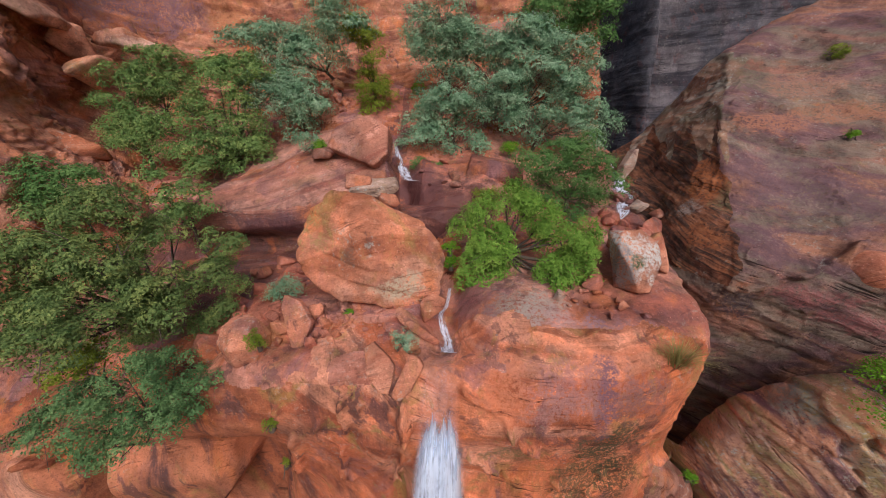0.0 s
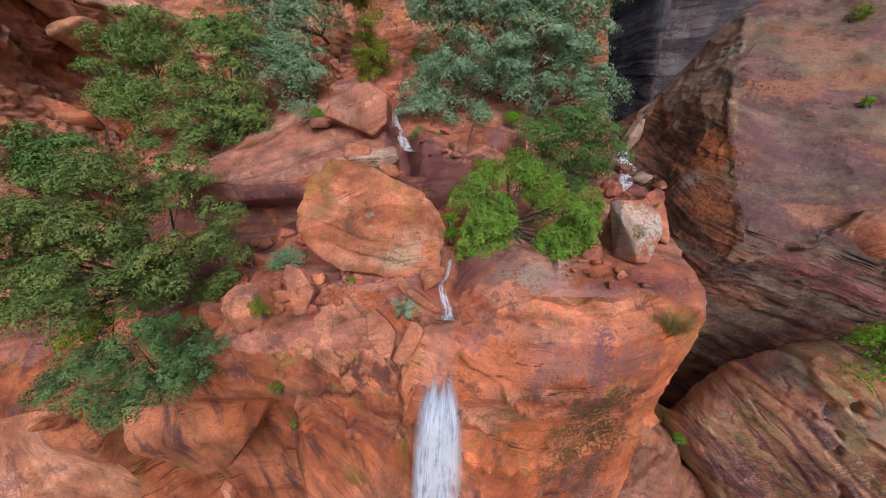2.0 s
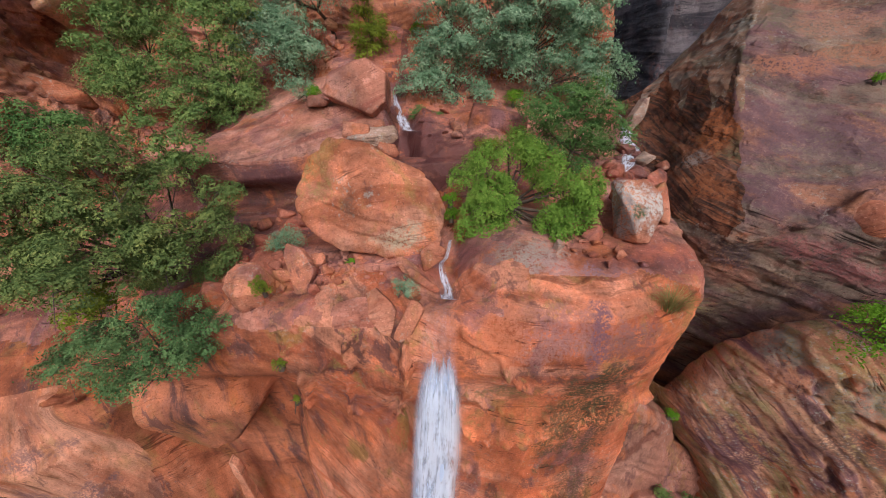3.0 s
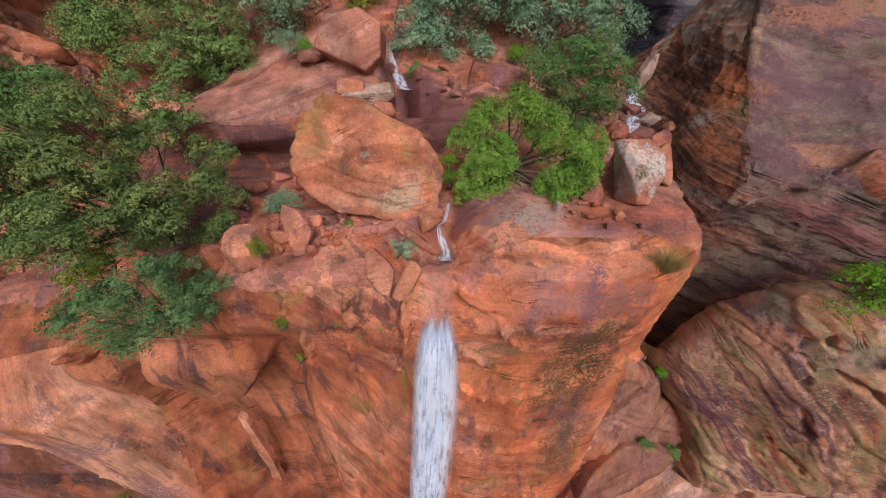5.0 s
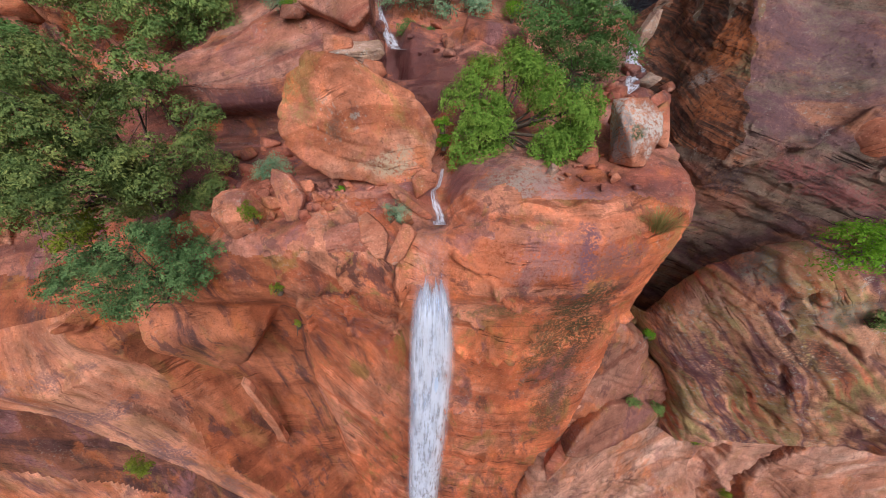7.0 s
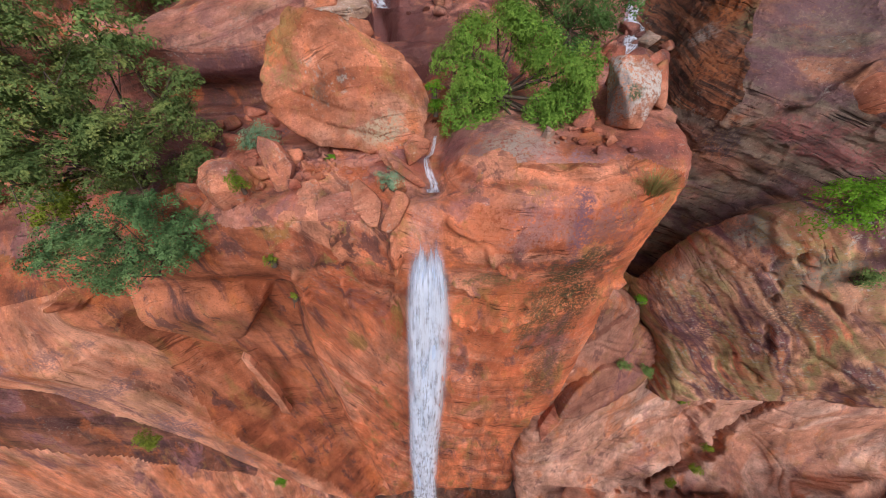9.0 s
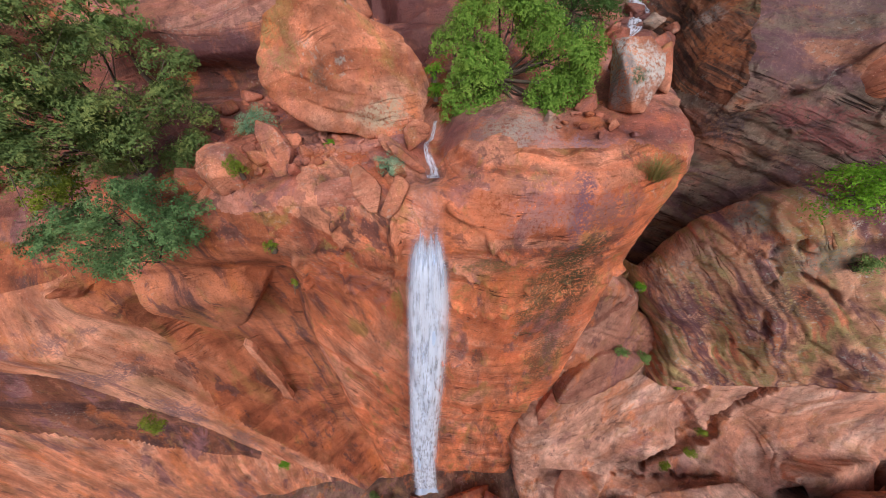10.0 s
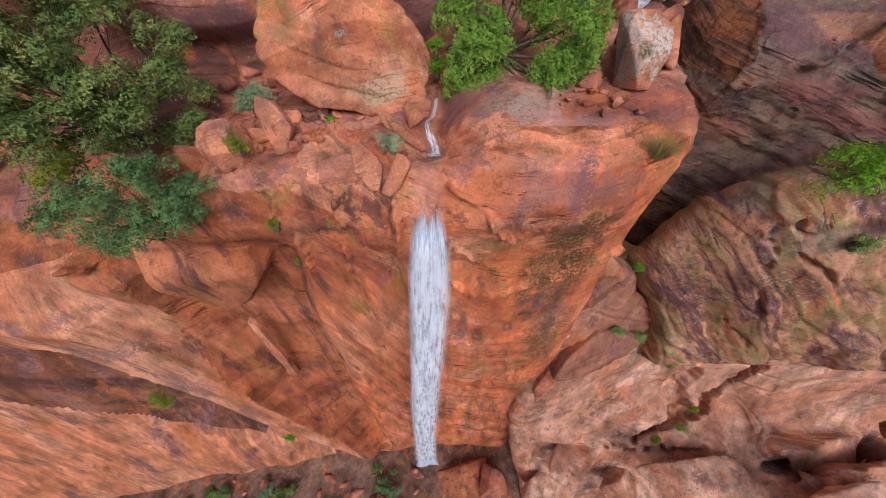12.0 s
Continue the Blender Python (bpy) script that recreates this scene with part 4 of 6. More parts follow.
def rock(name, place, half, turn, seed, mat, label, corners=None, level=4, amp=0.07, category="rock", count=10, group="", sharp=110):
    """An angular stone: the body round its corners with worn edges, roughened, and set in its place."""
    rnd = np.random.RandomState(seed)
    d, f = BALLS[level]
    if corners is None:
        v = rnd.normal(size=(count, 3))
        v /= (np.sum(np.abs(v) ** 3, axis=1) ** (1 / 3))[:, None]
        corners = [*(v * rnd.uniform(0.9, 1.12, (count, 1))), (0.5, 0, 0), (-0.5, 0, 0), (0, 0.5, 0), (0, -0.5, 0), (0, 0, 0.5), (0, 0, -0.6)]
    n, h = hull_planes([tuple(c) for c in corners])
    p = d * (np.sum(np.clip((d @ n.T) / h, 0, None) ** sharp, axis=1) ** (-1 / sharp))[:, None]
    out = p / (np.linalg.norm(p, axis=1, keepdims=True) + 1e-9)
    p = p * np.asarray(half)
    size = float(np.mean(half))
    p = p + out * (amp * size * fbm(p, size * 0.8, 6, seed) + 0.3 * amp * size * beds(p, (0.3, 0.2, 1), size * 0.28, seed, 0.2))[:, None]
    ob = new(name, mesh_of(name, p, f, mat))
    ob.matrix_world = pose(*place, *turn)
    return tagged(ob, label, category, group)


def tube(points, radii, sides=7):
    pts = np.asarray(points, float)
    d = np.gradient(pts, axis=0)
    d /= np.linalg.norm(d, axis=1, keepdims=True) + 1e-9
    side = np.cross(d, (0.3, 0.9, 0.1))
    side /= np.linalg.norm(side, axis=1, keepdims=True) + 1e-9
    up = np.cross(d, side)
    a = np.linspace(0, 2 * np.pi, sides, endpoint=False)
    ring = side[:, None] * np.cos(a)[None, :, None] + up[:, None] * np.sin(a)[None, :, None]
    v = (pts[:, None] + ring * np.asarray(radii)[:, None, None]).reshape(-1, 3)
    i = np.arange(len(pts) * sides).reshape(len(pts), sides)
    j = np.roll(i, -1, 1)
    return v, np.stack([i[:-1], j[:-1], j[1:], i[1:]], -1).reshape(-1, 4)


def joined(pieces):
    vs, fs, k = [], [], 0
    for v, f in pieces:
        vs.append(v)
        fs.append(f + k)
        k += len(v)
    return np.concatenate(vs), np.concatenate(fs)


def leaves(centres, size, rnd, out):
    """One small pointed leaf at each centre, facing up and out of its pad."""
    n = len(centres)
    up = 0.42 * rnd.normal(size=(n, 3)) + out * 1.5 + (0, 0, 0.35)
    up /= np.linalg.norm(up, axis=1, keepdims=True)
    along = np.cross(up, rnd.normal(size=(n, 3)))
    along /= np.linalg.norm(along, axis=1, keepdims=True) + 1e-9
    across = np.cross(up, along)
    s = (size * rnd.uniform(0.6, 1.3, n))[:, None]
    v = np.stack([centres - along * s, centres + across * s * 0.5 + up * s * 0.12, centres + along * s, centres - across * s * 0.5 + up * s * 0.12], 1)
    return v.reshape(-1, 3), np.arange(4 * n).reshape(n, 4)


def foliage(name, colours, shine=0.5):
    m, nt, bsdf = material(name)
    geo = nt.nodes.new("ShaderNodeNewGeometry")
    ramp = nt.nodes.new("ShaderNodeValToRGB")
    el = ramp.color_ramp.elements
    el[0].color, el[1].color = (*colours[0], 1), (*colours[2], 1)
    e = el.new(0.5)
    e.color = (*colours[1], 1)
    blotch = noise_at(nt, geo.outputs["Position"], 2.0, 3)
    add = nt.nodes.new("ShaderNodeMath")
    add.operation = "MULTIPLY_ADD"
    nt.links.new(geo.outputs["Random Per Island"], add.inputs[0])
    add.inputs[1].default_value = 0.34
    far = nt.nodes.new("ShaderNodeMath")
    far.operation = "MULTIPLY_ADD"
    nt.links.new(blotch, far.inputs[0])
    far.inputs[1].default_value, far.inputs[2].default_value = 1.5, -0.44
    nt.links.new(far.outputs[0], add.inputs[2])
    nt.links.new(add.outputs[0], ramp.inputs[0])
    nt.links.new(ramp.outputs[0], bsdf.inputs["Base Color"])
    bsdf.inputs["Roughness"].default_value = shine
    bsdf.inputs["Specular IOR Level"].default_value = 0.06
    thin = nt.nodes.new("ShaderNodeBsdfTranslucent")
    nt.links.new(ramp.outputs[0], thin.inputs[0])
    mix = nt.nodes.new("ShaderNodeMixShader")
    mix.inputs[0].default_value = 0.24
    nt.links.new(bsdf.outputs[0], mix.inputs[1])
    nt.links.new(thin.outputs[0], mix.inputs[2])
    nt.links.new(mix.outputs[0], nt.nodes["Material Output"].inputs[0])
    return m


LEAF = {
    "maple": foliage("maple_leaf", [(0.090, 0.180, 0.027), (0.198, 0.360, 0.054), (0.360, 0.522, 0.108)]),
    "dark": foliage("dark_leaf", [(0.055, 0.125, 0.039), (0.123, 0.251, 0.070), (0.232, 0.375, 0.123)]),
    "grey": foliage("oak_leaf", [(0.082, 0.184, 0.092), (0.239, 0.394, 0.229), (0.459, 0.588, 0.394)]),
    "mid": foliage("grove_leaf", [(0.075, 0.155, 0.047), (0.19, 0.30, 0.09), (0.38, 0.485, 0.145)]),
    "left": foliage("box_elder_leaf", [(0.055, 0.112, 0.035), (0.17, 0.245, 0.075), (0.40, 0.45, 0.13)]),
    "blue": foliage("bluish_leaf", [(0.055, 0.12, 0.045), (0.140, 0.26, 0.095), (0.30, 0.44, 0.17)]),
    "yellow": foliage("yellowish_leaf", [(0.099, 0.134, 0.020), (0.213, 0.284, 0.033), (0.360, 0.419, 0.048)]),
    "bright": foliage("fresh_leaf", [(0.079, 0.187, 0.016), (0.158, 0.346, 0.023), (0.268, 0.490, 0.047)]),
}
BARK, _nt, _b = material("grey_bark")
_geo = _nt.nodes.new("ShaderNodeNewGeometry")
_nt.links.new(mixed(_nt, (0.05, 0.035, 0.025), (0.16, 0.12, 0.09), noise_at(_nt, _geo.outputs["Position"], 9, 5, 0.6, (1, 1, 0.3))), _b.inputs["Base Color"])
_b.inputs["Roughness"].default_value = 0.9


def tree(name, kind, lobes, base, label, category="tree", leaf=0.075, fill=1.0, group=""):
    """A trunk with a limb to every bough, and boughs of small leafy pads with gaps between them."""
    rnd = np.random.RandomState(int(abs(lobes[0][0] * 131 + lobes[0][2] * 17)) + len(lobes))
    root = new(name)
    root.location = base
    o = np.array(base)
    hub = o + (np.mean([l[:3] for l in lobes], 0) - o) * 0.45
    thick = 0.035 + 0.005 * len(lobes)
    bend = rnd.normal(size=3) * 0.08
    pieces = [tube([o - (0, 0, 0.15), o * 0.6 + hub * 0.4 + bend, hub], [thick * 1.3, thick, thick * 0.8])]
    spots, faces, shoots = [], [], []
    for lx, ly, lz, rx, rz in lobes:
        rx, rz = (rx * 1.08, rz * 1.4) if kind == "dark" else (rx * 0.97, rz * 1.02) if kind in ("maple", "grey") else (rx * 0.9, rz * 0.92)
        c, ry = np.array((lx, ly, lz)), 0.9 * rx
        mid = (hub + c) / 2 + rnd.normal(size=3) * 0.12 - (0, 0, 0.1)
        pieces.append(tube([hub, mid, c, c + rnd.normal(size=3) * rx * 0.3], [thick * 0.32, thick * 0.2, thick * 0.1, 0.004], 5))
        shoots.append([tube([mid * (1 - k) + c * k, c + rnd.normal(size=3) * rx * 0.4, c + rnd.normal(size=3) * rx * 0.9], [thick * 0.09, thick * 0.06, 0.003], 4) for k in (0.4, 0.8)])
        for _ in range(rnd.randint(7, 9)):
            d = rnd.normal(size=3) + (0, -0.45, 0.35)
            d /= np.linalg.norm(d)
            pad = c + d * rnd.uniform(0.55, 0.95) * np.array((rx, ry, rz))
            pr = rx * rnd.uniform(0.45, 0.7)
            tall = (0.95, 0.6)[kind != "maple"]
            n = int(fill * 3.5 * pr * pr / leaf ** 2) + 12
            e = rnd.normal(size=(n, 3)) + 0.5 * d + (0, -0.15, 0.6)
            e /= np.linalg.norm(e, axis=1, keepdims=True)
            r = np.where(rnd.rand(n) < 0.1, rnd.uniform(0.9, 1.35, n), np.clip(1 - np.abs(rnd.normal(size=n)) * 0.16, 0.3, 1))
            r *= 1 + 0.45 * vnoise(e * 2.4 + pad, 7) + 0.3 * vnoise(e * 5.0 + pad, 8)
            kept = vnoise(e * 3.6 + pad * 3, 9) > -0.22
            e, r = e[kept], r[kept]
            p = pad + e * r[:, None] * (pr, pr, pr * tall)
            p[:, 2] -= 0.35 * np.clip(np.linalg.norm(p[:, :2] - pad[:2], axis=1) / pr - 0.5, 0, 2) * pr
            spots.append(p)
            faces.append(e)
    if group:
        v, f = joined(pieces)
        part("trunk", mesh_of("trunk", v - o, f, BARK), root)
    else:
        for k, (v, f) in enumerate(pieces):
            kind_of = "limb" if k else "trunk"
            limb = part(kind_of, mesh_of(kind_of, v - o, f, BARK), root)
            if k:
                for v, f in shoots[k - 1]:
                    part("twig", mesh_of("twig", v - o, f, BARK), limb)
    v, f = leaves(np.concatenate(spots), leaf, rnd, np.concatenate(faces))
    part("crown", mesh_of("crown", v - o, f, LEAF[kind], False), root)
    return tagged(root, label, category, group)


# ---- stones on the terrace ----
MIDDLE, HALF = np.array((-1.95, 8.75, 31.85)), np.array((1.9, 1.6, 1.5))
BOULDER_CORNERS = [(-3.0, 8.5, 33.4), (-2.6, 8.3, 33.45), (-0.55, 8.7, 32.3), (0.0, 8.4, 31.45), (-0.2, 7.45, 30.65), (-1.45, 7.1, 30.5), (-2.6, 7.1, 30.75), (-3.75, 7.6, 31.45), (-4.0, 8.0, 32.1), (-3.75, 8.5, 32.8),
                   (-1.75, 7.35, 32.1), (-3.0, 10.2, 32.2), (-0.8, 10.2, 31.6), (-1.9, 9.8, 30.3), (-3.4, 9.2, 30.4), (-0.4, 9.2, 30.3)]
rock("boulder", tuple(MIDDLE), tuple(HALF), (0, 0, 0), 5, BOULDER, "huge orange sandstone boulder with lichen, resting on the terrace",
     corners=[(np.array(c) - MIDDLE) / HALF * 1.03 for c in BOULDER_CORNERS], level=6, amp=0.1, category="boulder", sharp=90)
LICHENED = sandstone("lichened_sandstone", (0.47, 0.185, 0.10), (0.50, 0.25, 0.16), (0.36, 0.13, 0.07), 0.3, 0.6, 0.2, 0.4, cover=0.46, marks=[
    ((4.8, 6.95, 32.15), (1.2, 1.1, 0.8), (0.58, 0.55, 0.50), 0.95, False), ((4.4, 7.0, 31.8), (0.45, 0.5, 0.7), (0.20, 0.16, 0.15), 0.8, False), ((5.05, 6.9, 32.3), (0.4, 0.4, 0.3), (0.22, 0.20, 0.18), 0.7, False), ((4.75, 6.85, 32.0), (0.4, 0.5, 0.26), (0.06, 0.075, 0.015), 0.95, False)])


def stone(place, half, turn, seed, label, count=11, level=0, corners=None):
    level = level or (5 if max(half) > 0.5 else 4)
    mat = BLOCK if "pink sandstone block" in label else LICHENED if "grey lichen" in label else PALE if "grey" in label else LOOSE if ("tan" in label or "orange" in label or "pale" in label) else LEDGE
    return rock("stone", place, half, turn, seed, mat, label, corners=corners, level=level, group="loose stones on the terrace", amp=0.045, count=count)


LEAF_SLAB = slab_corners([(-1, 0.97), (-0.1, 0.92), (0.97, 0.25), (0.9, -0.66), (0.5, -1), (0, -0.56), (-0.97, 0.46)])
SPLIT_SLAB = slab_corners([(-1, 0.8), (-0.4, 1), (0.65, 0.35), (1, 0), (0.5, -1), (-0.1, -0.9), (-0.9, -0.2)])
KEEN_SLAB = slab_corners([(-1, -0.85), (-0.05, 1), (0.6, 0.9), (1, 0.6), (0.35, -0.55), (-0.3, -1)])
LONG_SLAB = slab_corners([(-1, 0.2), (-0.9, 0.9), (-0.6, 1), (0.9, 0.3), (1, -0.4), (0.8, -1), (-0.6, -0.7)])
LICHEN_CORNERS = [(-0.55, -0.1, 1), (0.35, -0.1, 1), (0.5, 0.7, 0.95), (-0.6, 0.7, 0.95), (-0.95, -0.5, 0.4), (0.95, -0.35, 0.5), (0.75, -0.75, 0.0), (-0.75, -0.85, -0.1), (0.15, -0.9, -0.95), (-0.25, -0.8, -0.95), (0.5, 0.3, -0.9), (-0.5, 0.3, -0.9)]
stone((-3.5, 6.3, 30.62), (0.42, 0.12, 0.62), (-26, 14, -8), 21, "leaf-shaped tan sandstone slab leaning on the terrace", corners=LEAF_SLAB)
stone((-3.86, 6.42, 30.5), (0.32, 0.22, 0.28), (0, 20, 10), 22, "tan sandstone block behind a leaning slab")
stone((-3.22, 6.85, 30.62), (0.19, 0.17, 0.25), (10, 0, 30), 23, "small pale rounded sandstone cobble")
stone((-2.92, 6.5, 30.52), (0.17, 0.16, 0.15), (0, 10, 70), 24, "small pale rounded sandstone cobble")
stone((-3.02, 5.92, 30.4), (0.17, 0.14, 0.19), (20, 0, 15), 25, "small pink angular sandstone")
stone((-3.3, 6.35, 30.38), (0.14, 0.14, 0.14), (20, 30, 15), 26, "small pink angular sandstone")
stone((-3.02, 6.22, 30.4), (0.12, 0.12, 0.12), (50, 0, 25), 27, "small pink angular sandstone")
stone((-3.5, 7.1, 30.45), (0.2, 0.18, 0.16), (5, 0, 55), 28, "small pink angular sandstone")
stone((-2.55, 6.2, 30.32), (0.38, 0.3, 0.14), (8, -6, 25), 29, "low flat slab of pinkish sandstone")
ROUND = [(c * a, c * b, d) for c, d in ((0.62, 0.9), (1.0, 0.2), (0.85, -0.7)) for a, b in ((1, 0.1), (0.4, 0.95), (-0.6, 0.8), (-1, -0.1), (-0.45, -0.9), (0.55, -0.85))]
stone((-4.5, 5.92, 30.4), (0.55, 0.5, 0.58), (0, 0, 20), 30, "rounded tan boulder at the edge of the terrace", corners=ROUND)
stone((-4.15, 6.55, 30.25), (0.45, 0.35, 0.22), (10, 0, 60), 31, "rounded tan boulder at the edge of the terrace")
stone((-5.7, 6.3, 29.85), (0.62, 0.4, 0.34), (0, 12, 10), 32, "dark reddish stone below the trees")
stone((-1.3, 5.22, 30.28), (0.31, 0.12, 0.52), (-30, 0, 6), 33, "upright slab of orange sandstone beside the fall", corners=SPLIT_SLAB)
stone((-0.72, 5.12, 30.12), (0.3, 0.12, 0.47), (-32, 4, -8), 34, "upright slab of orange sandstone beside the fall", corners=KEEN_SLAB)
stone((-0.62, 5.75, 30.35), (0.2, 0.16, 0.2), (0, 20, 30), 35, "small block of orange sandstone beside the fall")
stone((-0.68, 6.5, 30.5), (0.6, 0.16, 0.13), (10, 38, 12), 36, "long tilted slab of tan sandstone", corners=LONG_SLAB)
stone((-0.52, 6.32, 30.42), (0.58, 0.15, 0.12), (0, 42, 22), 37, "long tilted slab of tan sandstone", corners=LONG_SLAB)
stone((-0.32, 6.85, 30.72), (0.34, 0.2, 0.42), (-14, 22, 0), 38, "orange sandstone block beside the stream")
stone((-2.22, 10.1, 33.28), (0.8, 0.46, 0.2), (16, -9, 8), 40, "grey flat slab wedged above the boulder", corners=LONG_SLAB)
stone((-2.68, 10.05, 33.42), (0.52, 0.42, 0.3), (0, 12, 20), 41, "pale pink block wedged above the boulder")
stone((-1.8, 9.95, 32.9), (0.42, 0.32, 0.26), (0, 15, 0), 42, "bright orange block under a flat slab")
stone((-3.1, 12.6, 34.45), (1.15, 0.7, 0.95), (-20, 0, 0), 43, "pink sandstone block on the upper ledge", corners=slab_corners([(-0.75, 0.5), (0.35, 1), (0.95, 0.5), (0.92, -0.5), (0.45, -1), (-1, -0.25)]))
stone((-4.6, 12.4, 34.2), (0.5, 0.4, 0.25), (0, 0, 30), 44, "pink sandstone block on the upper ledge")
stone((4.8, 7.35, 31.8), (0.68, 0.56, 0.8), (-14, 4, 16), 52, "upright boulder with grey lichen and moss", corners=LICHEN_CORNERS)
stone((5.85, 7.95, 31.8), (0.62, 0.5, 0.6), (0, 18, 30), 51, "tan boulder beside a lichened one")
stone((5.3, 8.7, 31.65), (0.55, 0.5, 0.35), (0, 0, 30), 52, "tan boulder beside a lichened one")
stone((3.85, 7.15, 31.3), (0.3, 0.25, 0.24), (0, 0, 30), 53, "reddish stone beside the maple")
stone((4.1, 7.6, 31.35), (0.22, 0.2, 0.18), (0, 20, 0), 54, "reddish stone beside the maple")
stone((2.85, 6.75, 31.12), (0.2, 0.17, 0.18), (0, 0, 60), 55, "pale grey stone below the maple")
stone((4.2, 6.32, 31.08), (0.12, 0.1, 0.15), (0, 10, 10), 56, "pale pebble on the ledge")
stone((3.85, 6.1, 30.98), (0.11, 0.1, 0.09), (0, 10, 40), 57, "reddish pebble on the ledge")
stone((4.6, 6.1, 31.0), (0.14, 0.1, 0.09), (0, 10, 80), 58, "reddish pebble on the ledge")
stone((7.95, 13.85, 33.6), (0.24, 0.25, 0.75), (-12, 34, 0), 60, "leaning grey slab across the stream", corners=SPLIT_SLAB)
stone((7.35, 10.4, 32.3), (0.36, 0.3, 0.26), (0, 0, 40), 61, "pale tan cobble in the stream bed")
stone((7.2, 11.3, 32.35), (0.34, 0.3, 0.28), (0, 20, 10), 62, "greyish cobble in the stream bed")
stone((6.65, 10.4, 32.1), (0.4, 0.34, 0.3), (0, 0, 10), 63, "red-brown cobble in the stream bed")
stone((6.9, 9.8, 31.95), (0.6, 0.45, 0.34), (0, -12, 40), 64, "red-brown cobble in the stream bed")
stone((6.2, 9.7, 31.8), (0.35, 0.3, 0.25), (0, 10, 40), 65, "red-brown cobble in the stream bed")
stone((5.9, 10.5, 32.1), (0.32, 0.3, 0.25), (0, 10, 80), 66, "red-brown cobble in the stream bed")
stone((6.9, 12.1, 32.6), (0.5, 0.4, 0.3), (0, 10, 60), 67, "red-brown cobble in the stream bed")
stone((-6.0, 17.9, 36.9), (0.45, 0.4, 0.35), (0, 10, 60), 70, "pale stone on the upper slope")
stone((-5.5, 18.2, 37.3), (0.35, 0.3, 0.3), (0, 30, 20), 71, "pale stone on the upper slope")
stone((-5.3, 17.5, 36.6), (0.3, 0.3, 0.22), (0, 30, 80), 72, "pale stone on the upper slope")



def strewn(seed, zone, count, sizes, label):
    """Loose stones lying about on a stretch of the terrace."""
    rnd = np.random.RandomState(seed)
    (xa_, xb_), (ya_, yb_) = zone
    kinds_ = [stone((0, 0, 0), (1.0, rnd.uniform(0.65, 0.95), rnd.uniform(0.45, 0.8)), (0, 0, 0), seed * 10 + k, label, level=3) for k in range(3)]
    for k in range(count):
        sx, sy, s = rnd.uniform(xa_, xb_), rnd.uniform(ya_, yb_), rnd.uniform(*sizes) * rnd.uniform(0.6, 1.0)
        m = pose(sx, sy, rest(sx, sy) + 0.3 * s, rnd.uniform(-35, 35), rnd.uniform(-35, 35), rnd.uniform(0, 360))
        one = kinds_[k] if k < 3 else copy_thing(kinds_[k % 3], m)
        one.matrix_world = m
        one.scale = (s,) * 3


BOX = [(-1, -1, -1), (1, -0.9, -1), (-0.95, 1, -1), (1, 1, -1), (-0.9, -0.85, 0.8), (0.8, -1, 0.95), (-1, 0.9, 1), (0.95, 1, 0.85), (0.2, -1.1, 0.3)]
rock("rock", (-0.35, 11.35, 31.75), (1.25, 0.55, 0.62), (4, -4, 6), 111, BANK, "wet brown layered block below the small cascade", corners=BOX, level=5, amp=0.06, group="loose stones on the terrace")
rock("rock", (2.1, 12.7, 33.35), (1.15, 0.6, 0.6), (0, 10, -8), 112, BANK, "brown layered block behind the maple", corners=BOX, level=5, amp=0.06, group="loose stones on the terrace")
rock("rock", (0.5, 12.9, 32.9), (0.9, 0.5, 0.45), (0, -8, 14), 113, BANK, "wet dark block beside the cascade", corners=BOX, level=5, amp=0.06, group="loose stones on the terrace")
strewn(91, ((-3.95, -2.5), (5.9, 7.5)), 36, (0.1, 0.24), "small pinkish stone strewn on the terrace")
strewn(97, ((-6.4, -4.3), (6.9, 10.0)), 30, (0.14, 0.42), "dark reddish stone lying below the trees")
strewn(92, ((5.5, 7.5), (8.6, 12.2)), 34, (0.15, 0.38), "red-brown stone lying in the stream bed")
strewn(93, ((2.7, 4.7), (6.4, 7.7)), 22, (0.08, 0.2), "small reddish stone lying below the maple")
strewn(94, ((-6.3, -4.8), (17.0, 18.6)), 12, (0.2, 0.4), "pale stone lying on the upper slope")
strewn(95, ((-2.9, -0.6), (6.3, 7.4)), 20, (0.07, 0.18), "small pinkish stone below the boulder")
strewn(96, ((-1.0, 0.6), (11.4, 13.5)), 8, (0.12, 0.3), "wet dark red stone on the upper ledge")

for place, half, turn, seed, mat, label in (
        ((-16.0, 14.8, 39.4), (0.9, 2.5, 0.6), (4, 14, 16), 401, PINK, "long pale slab lying along the upper wall"),
        ((-15.9, 15.5, 38.65), (0.85, 0.8, 0.75), (10, 8, 30), 402, BOULDER, "orange block with a dark hollow under a slab"),
        ((-15.2, 17.1, 39.1), (1.7, 0.7, 0.5), (0, 12, 24), 403, PINK, "pale flat slab at the foot of the upper wall"),
        ((-14.9, 14.9, 37.5), (0.95, 0.8, 0.85), (12, 0, 50), 404, BOULDER, "orange sandstone block beside the gully oaks"),
        ((-15.1, 13.5, 34.4), (1.1, 0.85, 0.8), (0, 20, 10), 405, BOULDER, "rounded orange sandstone block in the gully"),
        ((-12.6, 18.5, 38.7), (1.3, 0.7, 0.5), (0, 6, 12), 406, BOULDER, "low orange block at the foot of the upper wall")):
    rock("stone", place, half, turn, seed, mat, label, level=4, amp=0.06, group="blocks below the upper wall")
rock("boulder", (10.4, 6.4, 31.7), (1.3, 0.75, 0.55), (0, 12, -25), 97, LOOSE, "rounded orange sandstone boulder bulging from the sloping wall", level=5, amp=0.06, category="boulder", count=16, sharp=12)

